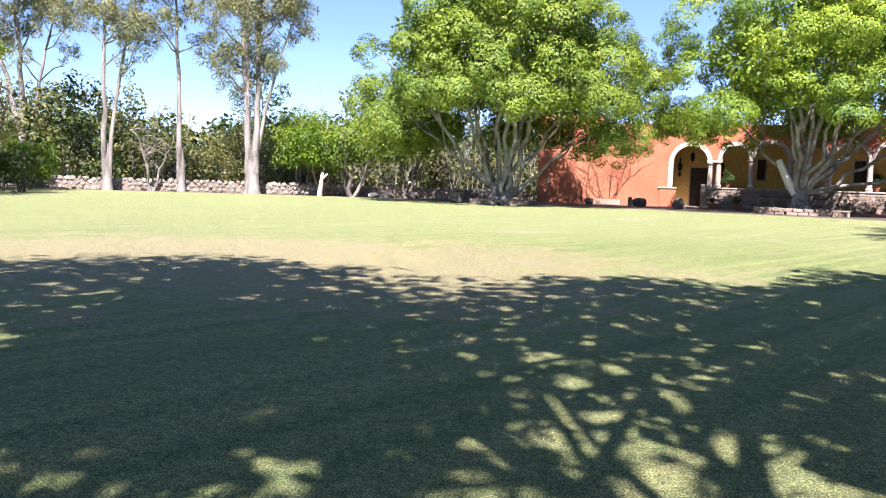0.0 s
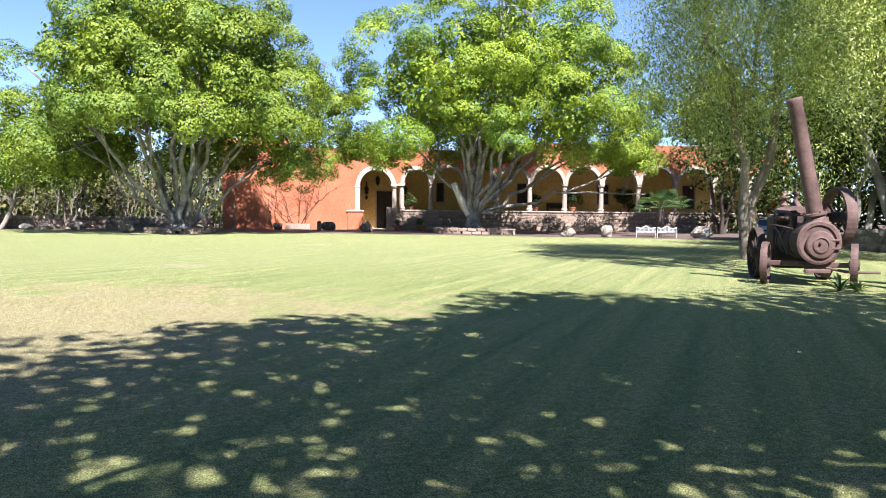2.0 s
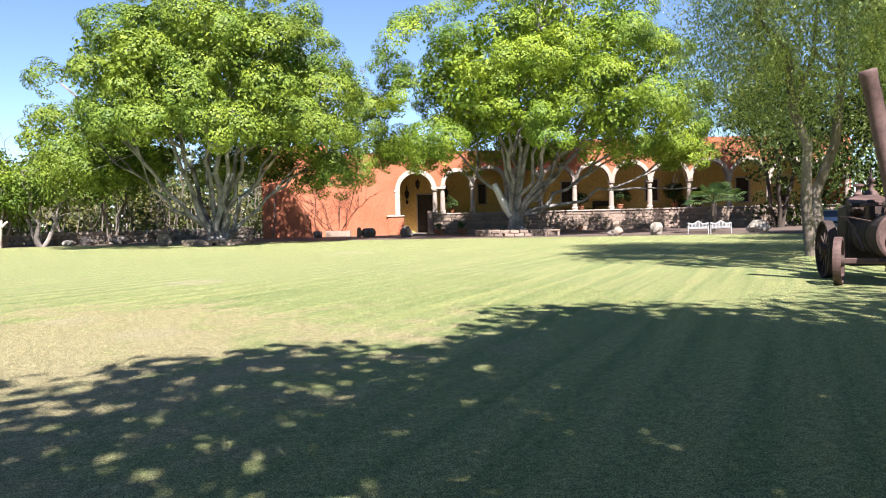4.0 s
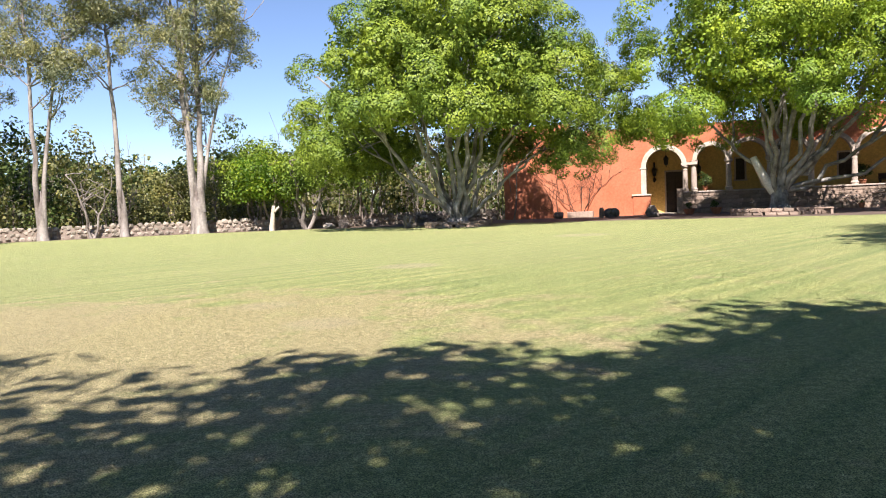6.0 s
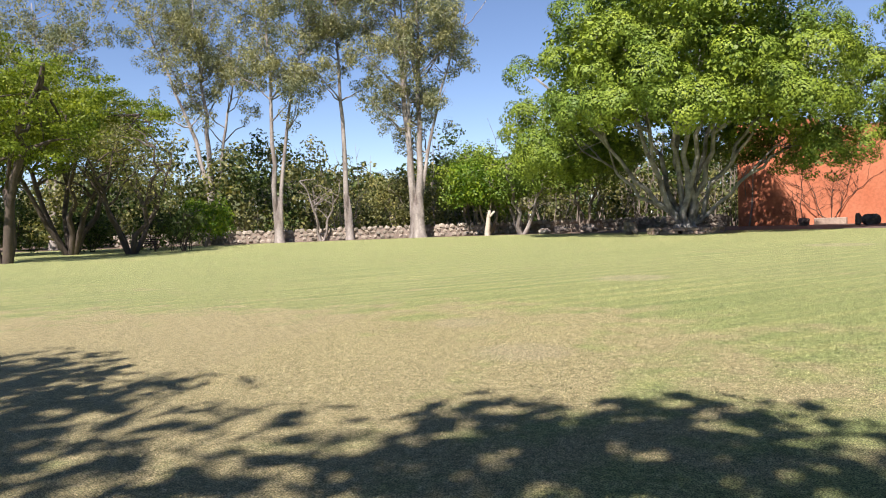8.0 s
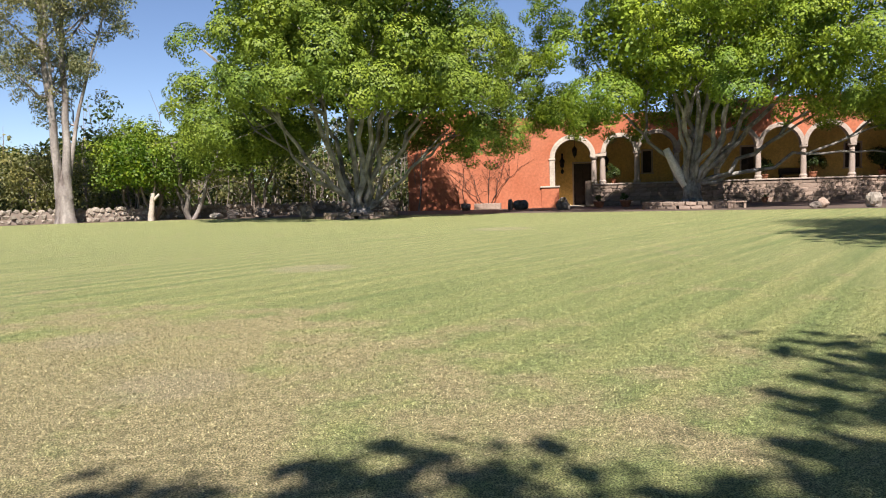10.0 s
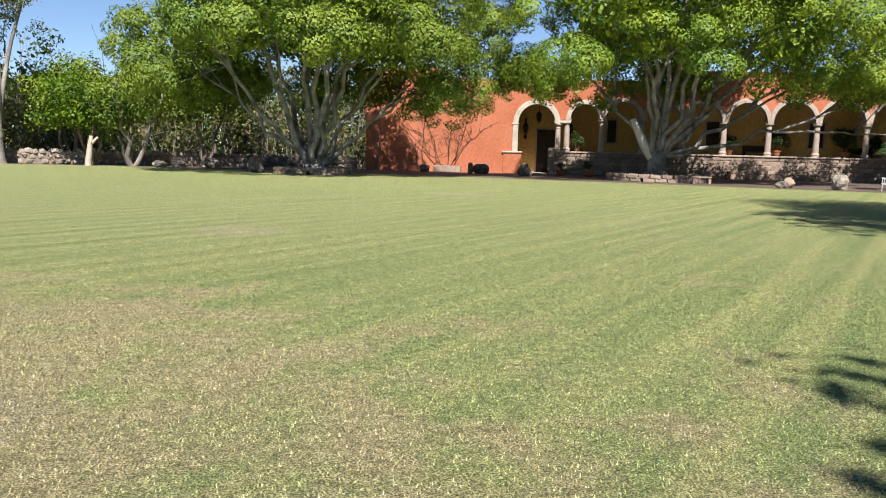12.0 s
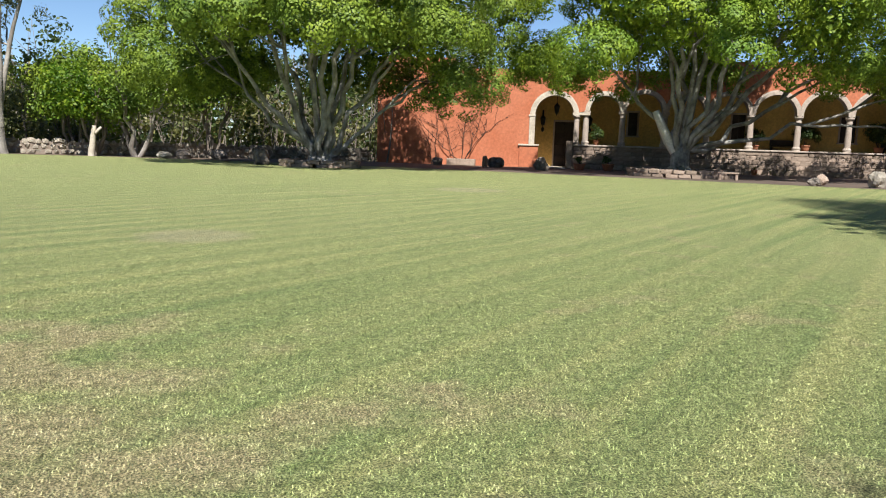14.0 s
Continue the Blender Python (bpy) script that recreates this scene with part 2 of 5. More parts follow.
def box(bm, x0, x1, y0, y1, z0, z1, bevel=0.0, m=None):
    g = bmesh.ops.create_cube(bm, size=1.0)["verts"]
    t = Matrix.Translation(((x0 + x1) / 2, (y0 + y1) / 2, (z0 + z1) / 2)) @ Matrix.Diagonal((abs(x1 - x0), abs(y1 - y0), abs(z1 - z0), 1))
    bmesh.ops.transform(bm, matrix=(m @ t) if m else t, verts=g)
    if bevel:
        edges = list({e for v in g for e in v.link_edges})
        bmesh.ops.bevel(bm, geom=edges, offset=bevel, segments=1, affect="EDGES")
    return bm


def boxes(*spans, bevel=0.0):
    bm = bmesh.new()
    for s in spans:
        box(bm, *s, bevel=bevel)
    return bm


def lathe(profile, sides=16, m=None, bm=None):
    """A turned shape from (radius, height) pairs."""
    bm = bm or bmesh.new()
    rings = []
    for r, z in profile:
        rings.append([bm.verts.new(((m or Matrix()) @ Vector((r * math.cos(2 * math.pi * i / sides), r * math.sin(2 * math.pi * i / sides), z)))) for i in range(sides)])
    for a, b in zip(rings, rings[1:]):
        for i in range(sides):
            j = (i + 1) % sides
            bm.faces.new((a[i], a[j], b[j], b[i]))
    if profile[0] == profile[-1]:
        bmesh.ops.remove_doubles(bm, verts=rings[0] + rings[-1], dist=1e-5)
        return bm
    if profile[0][0] > 1e-4:
        bm.faces.new(rings[0][::-1])
    if profile[-1][0] > 1e-4:
        bm.faces.new(rings[-1])
    return bm


def tubes(paths, sides=7):
    """One mesh of tapered round limbs; a path is (points, radii)."""
    verts, faces = [], []
    for pts, rad in paths:
        pts = np.asarray(pts, float)
        tang = np.gradient(pts, axis=0)
        tang /= np.linalg.norm(tang, axis=1)[:, None] + 1e-9
        ref = np.array([0.31, 0.17, 0.0]) + (np.array([0, 0, 1.0]) if abs(tang[0][2]) < 0.8 else np.array([1.0, 0, 0]))
        base = len(verts)
        for p, d, r in zip(pts, tang, rad):
            a = np.cross(d, ref)
            a /= np.linalg.norm(a) + 1e-9
            b = np.cross(d, a)
            for k in range(sides):
                w = 2 * math.pi * k / sides
                verts.append(p + r * (math.cos(w) * a + math.sin(w) * b))
        n = len(pts)
        for i in range(n - 1):
            for k in range(sides):
                q = (k + 1) % sides
                faces.append((base + i * sides + k, base + i * sides + q, base + (i + 1) * sides + q, base + (i + 1) * sides + k))
        faces.append(tuple(base + (n - 1) * sides + k for k in range(sides)))
    return mesh_from("limbs", verts, faces, True)


def bend(rng, a, b, sag=0.15, n=7, wobble=0.03):
    """A curved way from a to b that first follows the vertical share of sag."""
    a, b = np.asarray(a, float), np.asarray(b, float)
    length = np.linalg.norm(b - a)
    mid = (a + b) / 2 + np.array([0, 0, sag * length]) + rng.normal(0, wobble * length, 3)
    t = np.linspace(0, 1, n)[:, None]
    p = (1 - t) ** 2 * a + 2 * t * (1 - t) * mid + t ** 2 * b
    p[1:-1] += rng.normal(0, wobble * length * 0.35, (n - 2, 3))
    return p


def leaf_mesh(name, centres, normals, size, ratio=0.62, rng=None, droop=None):
    """Many kite-shaped leaves in one mesh."""
    n = len(centres)
    normals = normals / (np.linalg.norm(normals, axis=1)[:, None] + 1e-9)
    ref = rng.normal(0, 1, (n, 3)) if droop is None else np.tile([0, 0, -1.0], (n, 1)) + rng.normal(0, droop, (n, 3))
    along = ref - normals * np.sum(ref * normals, axis=1)[:, None]
    along /= np.linalg.norm(along, axis=1)[:, None] + 1e-9
    across = np.cross(normals, along)
    L = (size * 0.5)[:, None]
    W = L * ratio
    lift = normals * L * 0.25
    v = np.empty((n, 4, 3))
    v[:, 0], v[:, 1], v[:, 2], v[:, 3] = centres - along * L, centres + across * W + lift - along * L * 0.15, centres + along * L, centres - across * W + lift - along * L * 0.15
    me = bpy.data.meshes.new(name)
    me.vertices.add(4 * n)
    me.loops.add(4 * n)
    me.polygons.add(n)
    me.vertices.foreach_set("co", v.reshape(-1).astype(np.float32))
    me.loops.foreach_set("vertex_index", np.arange(4 * n, dtype=np.int32))
    me.polygons.foreach_set("loop_start", np.arange(0, 4 * n, 4, dtype=np.int32))
    me.update(calc_edges=True)
    return me


def unit(rng, n):
    d = rng.normal(0, 1, (n, 3))
    return d / np.linalg.norm(d, axis=1)[:, None]


def clump_leaves(name, clumps, radii, per, size, rng, flat=0.8, ratio=0.62, up=0.35, droop=None, outward=None):
    """Leaves on the skins of many small rounded clumps."""
    cs, ns, ss = [], [], []
    for c, r in zip(clumps, radii):
        k = max(6, int(per * r * r))
        d = unit(rng, k)
        if outward is not None:  # leaves sit on the side that faces out and up
            way = (np.asarray(c) - outward)
            way = way / (np.linalg.norm(way) + 1e-6) + np.array([0, 0, 0.55])
            way /= np.linalg.norm(way)
            under = (d @ way) < -0.25
            d[under] -= 2 * (d[under] @ way)[:, None] * way
        rad = r * (0.55 + 0.5 * rng.random(k) ** 0.6)
        p = d * rad[:, None] * np.array([1, 1, flat]) * (1 + 0.18 * np.sin(5 * d[:, :1] + c[0]) + 0.15 * np.cos(6 * d[:, 1:2] + c[1]))
        cs.append(c + p)
        ns.append(d + rng.normal(0, 0.42, (k, 3)) + np.array([0, 0, up]))
        ss.append(size * (0.6 + 0.8 * rng.random(k)))
    return leaf_mesh(name, np.concatenate(cs), np.concatenate(ns), np.concatenate(ss), ratio, rng, droop)


# ---- ground ----
def sheet(name, outline, z, material, label, category):
    bm = bmesh.new()
    bm.faces.new([bm.verts.new((x, y, z)) for x, y in outline])
    return tagged(part(name, bm, material), label, category, kind="structure")


sheet("ground", [(-900, -500), (900, -500), (900, 1200), (-900, 1200)], -0.03, M_dirt, "bare brown earth that reaches the far distance", "ground")


def ease(v):
    v = min(1.0, max(0.0, v))
    return v * v * (3 - 2 * v)


def rise(x, y):
    """The height of the ground: level, with a slight swell under the far trees."""
    return 0.04 * ease((y - 50) / 20) * ease((0 - x) / 20)


def edge_y(x):
    """The far edge of the lawn."""
    pts = [(-90, 58), (-42, 64.0), (-30, 66.8), (-18, 70.2), (-8, 70.8), (6, 65.5), (16, 60), (26, 52.5), (38, 43.5), (60, 27), (90, 5)]
    for (x0, y0), (x1, y1) in zip(pts, pts[1:]):
        if x0 <= x <= x1:
            return y0 + (y1 - y0) * (x - x0) / (x1 - x0)


def lawn_sheet():
    bm = bmesh.new()
    xs = [-90 + 2.0 * i for i in range(91)]
    rows = []
    for x in xs:
        e = edge_y(x) + 0.25 * math.sin(x * 1.7) + 0.15 * math.sin(x * 4.1)
        ys = [-60 + k * (e + 60) / 50 for k in range(51)]
        rows.append([bm.verts.new((x, y, rise(x, y))) for y in ys])
    for a, b in zip(rows, rows[1:]):
        for k in range(50):
            bm.faces.new((a[k], b[k], b[k + 1], a[k + 1]))
    return bm


tagged(part("lawn", lawn_sheet(), M_lawn, smooth=True), "mown green lawn with dry straw patches and stripes", "lawn", kind="structure")


def earth_bank():
    """Bare earth behind the lawn, which carries the same rise."""
    bm = bmesh.new()
    rows = []
    for i in range(61):
        x = -110 + 2.0 * i
        e = edge_y(max(-90, x)) - 1.2
        rows.append([bm.verts.new((x, e + k, max(-0.02, rise(x, e + k) - 0.012 - (0.0 if k < 60 else 0.6)))) for k in (0, 3, 6, 12, 24, 48, 60, 90)])
    for a, b in zip(rows, rows[1:]):
        for k in range(7):
            bm.faces.new((a[k], b[k], b[k + 1], a[k + 1]))
    return bm


tagged(part("ground", earth_bank(), M_dirt, smooth=True), "bare brown earth under the trees behind the lawn", "ground", kind="structure")

# ---- the hacienda, in its own frame: x along the facade, y into the house ----
HOUSE = Matrix.Translation((0.2923 * 76.32, 0.9563 * 76.32, 0)) @ pose(0, 0, 0, 0, 0, -16.995) @ Matrix.Translation((0.25, 0, 0)) @ Matrix.Diagonal((0.972, 0.972, 0.99, 1))


def at_house(x, y, z=0.0, turn=0.0):
    return HOUSE @ pose(x, y, z, 0, 0, turn)


fore = sheet("pavement", [(-26, 0), (60, 0), (60, -24), (33, -26.5), (18, -22.5), (0, -16), (-13, -11.5), (-26, -9)], 0.006, M_forecourt, "reddish brown paved forecourt in front of the arcade", "pavement")
fore.matrix_basis = HOUSE

house = thing("house", "long red plastered hacienda with an arched arcade on a stone base", "house", HOUSE)
COLS = [3.75, 6.76, 10.2, 13.6, 17.05, 20.76, 24.68, 28.7, 32.77, 36.85, 40.9, 45.0]
SPRING, FLOOR, DEEP = 4.78, 1.92, 4.6
ENTRY = (-0.55, 2.75, 4.35)


def facade_bottom(x):
    a, b, s = ENTRY
    if a <= x <= b:
        c, r = (a + b) / 2, (b - a) / 2
        return s + math.sqrt(max(0, r * r - (x - c) ** 2))
    if b < x < COLS[0]:
        return 4.55
    for l, r_ in zip(COLS, COLS[1:]):
        if l <= x <= r_:
            c, r = (l + r_) / 2, (r_ - l) / 2 - 0.22
            d = abs(x - c)
            return SPRING + (math.sqrt(r * r - d * d) if d < r else 0)
    return 0.0


def facade_top(x):
    if x < -7.5:
        return 8.85
    if x < 12.0:
        return 8.05
    return 8.9


def wall_strip(bm, xs, low, high, y0, y1):
    rows = []
    for x, lo, hi in zip(xs, low, high):
        rows.append([bm.verts.new(p) for p in ((x, y0, lo), (x, y0, hi), (x, y1, hi), (x, y1, lo))])
    for a, b in zip(rows, rows[1:]):
        for i in range(4):
            j = (i + 1) % 4
            bm.faces.new((a[i], a[j], b[j], b[i]))
    bm.faces.new(rows[0])
    bm.faces.new(rows[-1][::-1])


def facade():
    eps = 1e-3
    xs = {-14.1, -7.5 - eps, -7.5 + eps, 12 - eps, 12 + eps, ENTRY[0] - eps, ENTRY[0], ENTRY[1], ENTRY[1] + eps, 45.0}
    a, b, s = ENTRY
    xs |= {(a + b) / 2 - (b - a) / 2 * math.cos(math.pi * i / 24) for i in range(25)}
    for l, r_ in zip(COLS, COLS[1:]):
        c, r = (l + r_) / 2, (r_ - l) / 2 - 0.22
        xs |= {c - r * math.cos(math.pi * i / 22) for i in range(23)} | {l, r_}
    xs = sorted(xs)
    bm = bmesh.new()
    wall_strip(bm, xs, [facade_bottom(x) for x in xs], [facade_top(x) for x in xs], 0.0, 0.62)
    bmesh.ops.recalc_face_normals(bm, faces=bm.faces)
    return bm


part("facade_wall", facade(), M_red, house, "sunlit terracotta red plaster")
# red pier foot beside the entrance, with its white ledge
part("pier_foot", boxes((-1.75, -0.15, -0.1, 0.7, 0.0, 1.78), bevel=0.03), M_red, house)
part("ledge", boxes((-1.85, -0.08, -0.2, 0.75, 1.78, 1.93), bevel=0.03), M_white, house, "white stone ledge")


def ring(cx, r, z, width, y0, y1, steps=24):
    """A moulded arch band, a half circle proud of the wall."""
    bm = bmesh.new()
    prev = None
    for i in range(steps + 1):
        w = math.pi * i / steps
        c, s = -math.cos(w), math.sin(w)
        row = [bm.verts.new((cx + c * q, y, z + s * q)) for q, y in ((r - 0.03, y0), (r + width * 0.72, y0), (r + width * 0.8, y0 + 0.03), (r + width, y0 + 0.03), (r + width, y1), (r - 0.03, y1))]
        if prev:
            for k in range(6):
                q = (k + 1) % 6
                bm.faces.new((prev[k], prev[q], row[q], row[k]))
        prev = row
    return bm


part("arch_band", ring(1.1, 1.65, 4.35, 0.40, -0.07, 0.64), M_white, house, "white stone arch over the entrance")
part("jamb", boxes((-0.98, -0.5, -0.07, 0.64, 1.93, 4.25), (-1.05, -0.46, -0.11, 0.66, 4.2, 4.36), bevel=0.02), M_white, house)
for l, r_ in zip(COLS, COLS[1:]):
    part("arch_band", ring((l + r_) / 2, (r_ - l) / 2 - 0.22, SPRING, 0.34, -0.06, 0.64), M_cantera if l > 4 else M_white, house)
column = lathe([(0.30, 0), (0.30, 0.10), (0.33, 0.14), (0.33, 0.22), (0.27, 0.28), (0.245, 0.34), (0.25, 1.2), (0.215, 2.2), (0.24, 2.24), (0.24, 2.30), (0.215, 2.34), (0.22, 2.42), (0.31, 2.56), (0.36, 2.60), (0.36, 2.76), (0.33, 2.78)], 18)
col_me = bpy.data.meshes.new("column")
column.to_mesh(col_me)
column.free()
col_me.materials.append(M_cantera)
for x in COLS:
    part("column", col_me, M_cantera, house, m=pose(x, 0.3, 2.02))
part("column", col_me, M_cantera, house, m=pose(2.98, 0.3, 2.02) @ Matrix.Diagonal((0.95, 0.95, 0.86, 1)))
part("capital_block", boxes((2.62, 4.05, -0.05, 0.64, 4.40, 4.62), bevel=0.02), M_white, house)
# stone base of the arcade and its coping
part("base_wall", boxes((2.35, 45.5, 0.06, 0.72, 0.0, 1.88)), M_mortar, house, "rough mortar between the stones")
part("coping", boxes((2.25, 45.5, -0.12, 0.8, 1.88, 2.02), bevel=0.03), M_cantera, house)
part("gate_pier", boxes((2.2, 2.75, -0.16, 0.75, 0.0, 2.3), bevel=0.04), M_masonry, house, "grey stone pier beside the entrance")
part("arcade_floor", boxes((2.36, 45.5, 0.72, DEEP, 1.70, FLOOR)), M_forecourt, house)
part("entry_floor", boxes((-0.6, 2.36, 0.0, DEEP, 0.0, 0.08)), M_cantera, house)
part("arcade_ceiling", boxes((-14, 45.5, 0.62, DEEP + 0.4, 7.1, 7.3)), M_wood, house, "dark timber ceiling")
part("roof", boxes((-13.9, 45.5, 0.5, 22, 7.6, 7.8)), M_forecourt, house)


def wall_with_holes(x0, x1, z0, z1, y0, y1, holes):
    """One wall with rectangular openings (x0, x1, z0, z1) cut right through it."""
    xs = sorted({x0, x1} | {h[0] for h in holes} | {h[1] for h in holes})
    zs = sorted({z0, z1} | {h[2] for h in holes} | {h[3] for h in holes})
    solid = {(i, k) for i in range(len(xs) - 1) for k in range(len(zs) - 1) if not any(h[0] <= xs[i] < h[1] and h[2] <= zs[k] < h[3] for h in holes)}
    bm, made = bmesh.new(), {}

    def vert(i, k, y):
        if (i, k, y) not in made:
            made[i, k, y] = bm.verts.new((xs[i], y, zs[k]))
        return made[i, k, y]

    for i, k in solid:
        bm.faces.new([vert(i, k, y0), vert(i + 1, k, y0), vert(i + 1, k + 1, y0), vert(i, k + 1, y0)])
        bm.faces.new([vert(i, k, y1), vert(i, k + 1, y1), vert(i + 1, k + 1, y1), vert(i + 1, k, y1)])
        for di, dk, a, b in ((-1, 0, (i, k), (i, k + 1)), (1, 0, (i + 1, k), (i + 1, k + 1)), (0, -1, (i, k), (i + 1, k)), (0, 1, (i, k + 1), (i + 1, k + 1))):
            if (i + di, k + dk) not in solid:
                bm.faces.new([vert(*a, y0), vert(*b, y0), vert(*b, y1), vert(*a, y1)])
    bmesh.ops.recalc_face_normals(bm, faces=bm.faces)
    return bm


HOLES = [(1.25, 2.95, 0.08, 4.0), (7.7, 8.5, 2.95, 4.95), (16.6, 17.75, 2.85, 5.0), (25.6, 26.9, 2.85, 5.0), (35.4, 36.8, 2.5, 5.0), (39.7, 41.1, 2.5, 5.0)]
part("back_wall", wall_with_holes(-0.9, 45.5, 0, 7.2, DEEP, DEEP + 0.5, HOLES), M_yellow, house, "ochre yellow plaster")
part("side_wall", boxes((-0.9, -0.56, 0.62, DEEP, 0, 7.2)), M_yellow, house)
part("end_wall", boxes((-14.1, -13.5, 0.62, 22, 0, 8.6)), M_red, house)
part("far_wall", boxes((-13.5, 45.5, 21.5, 22, 0, 7.6)), M_red, house)
part("end_wall", boxes((45.0, 45.6, 0.62, 22, 0, 8.6)), M_red, house)
# Near-black sheet that stands in for the unlit rooms behind the openings.
part("dark_backing", boxes((-13.5, 45, DEEP + 2.5, DEEP + 2.7, 0, 7.6)), M_void, house)


def opening(name, a, b, lo, hi, label):
    w = 0.14
    frame_ = part("surround", boxes((a - w, a, DEEP - 0.05, DEEP + 0.3, lo, hi + w), (b, b + w, DEEP - 0.05, DEEP + 0.3, lo, hi + w), (a, b, DEEP - 0.05, DEEP + 0.3, hi, hi + w), (a - w - 0.08, b + w + 0.08, DEEP - 0.1, DEEP + 0.3, lo - 0.12, lo) if name == "window" else (a, b, DEEP, DEEP + 0.3, lo - 0.05, lo + 0.02), bevel=0.01), M_cantera)
    leaf = part(name, boxes(*[(a + i * (b - a) / 2 + 0.01, a + (i + 1) * (b - a) / 2 - 0.01, DEEP + 0.16, DEEP + 0.24, lo + 0.02, hi - 0.01) for i in (0, 1)]), M_wood, house, label)
    frame_.parent = leaf
    for i in (0, 1):
        for k in range(4):
            x0, x1 = a + i * (b - a) / 2 + 0.08, a + (i + 1) * (b - a) / 2 - 0.08
            z0, z1 = lo + 0.1 + k * (hi - lo - 0.1) / 4, lo + (k + 1) * (hi - lo - 0.1) / 4
            part("panel", boxes((x0, x1, DEEP + 0.12, DEEP + 0.17, z0, z1), bevel=0.02), M_wood, leaf)


opening("door", *HOLES[0], "tall dark panelled double door")
for h in HOLES[1:]:
    opening("window", *h, "dark shuttered window in a stone surround")

# ---- trees ----
def crown_clumps(rng, n, centre, radii, low=-0.35, shell=(0.78, 1.0)):
    d = unit(rng, n * 3)
    d = d[d[:, 2] > low][:n]
    lump = 1 + 0.10 * np.sin(3.1 * d[:, 0] + 1.3) + 0.10 * np.cos(4.3 * d[:, 1] + 0.4) + 0.06 * np.sin(7 * d[:, 2])
    r = rng.uniform(shell[0], shell[1], len(d)) * lump
    return np.asarray(centre) + d * r[:, None] * np.asarray(radii)


def on_ground(x, y, turn=0.0):
    return pose(x, y, rise(x, y), 0, 0, turn)


def cut_sun_gaps(spots, m):
    """Drops boughs whose shadow would land on the sunlit arcade and red wall."""
    keep = []
    for p in spots:
        w = m @ Vector((float(p[0]), float(p[1]), float(p[2])))
        run = 72.9 - 0.3057 * (w.x - 22.55) - w.y
        s, z = (w.x + 0.087 * run - 22.55) / 0.9295, w.z - 1.196 * run
        keep.append(not ((14.2 < s < 22.8 and -0.9 < z < 5.4) or (-11.0 < s < 6.6 and -0.4 < z < 7.0) or (-15.0 < s <= -11.0 and 3.6 < z < 8.0)))
    return np.asarray(spots)[np.array(keep)]


def spread_out(rng, n, low):
    """n directions spread evenly over a ball, with a little play, none that dips below low."""
    k = np.arange(n) + 0.5
    z = 1 - (1 - low) * k / n
    w = k * 2.39996 + rng.uniform(0, 6.28)
    d = np.stack([np.cos(w) * np.sqrt(1 - z * z), np.sin(w) * np.sqrt(1 - z * z), z], 1) + rng.normal(0, 0.085, (n, 3))
    return d / np.linalg.norm(d, axis=1)[:, None]


def bough_leaves(name, boughs, sizes, ways, subs, per, leaf, rng):
    """Foliage in two steps: each bough is a heap of tufts on its outer side, each tuft a dome of leaves."""
    cs, ns, ss = [], [], []
    for c, r, way in zip(boughs, sizes, ways):
        d = unit(rng, subs * 3) * np.array([1, 1, 0.8]) + 0.5 * way + np.array([0, 0, 0.45])
        d /= np.linalg.norm(d, axis=1)[:, None]
        d = d[:subs]
        for e in d:
            tuft = c + e * r * rng.uniform(0.55, 1.0) * np.array([1, 1, 0.68])
            tr = r * rng.uniform(0.28, 0.46)
            k = max(8, int(per * tr * tr))
            f = unit(rng, k)
            side = f @ e < -0.2
            f[side] -= 2 * (f[side] @ e)[:, None] * e
            cs.append(tuft + f * (tr * (0.78 + 0.27 * rng.random(k)))[:, None] * np.array([1, 1, 0.85]))
            ns.append(f + 0.5 * e + rng.normal(0, 0.22, (k, 3)) + np.array([0, 0, 0.25]))
            ss.append(leaf * (0.65 + 0.7 * rng.random(k)))
    return leaf_mesh(name, np.concatenate(cs), np.concatenate(ns), np.concatenate(ss), 0.62, rng)


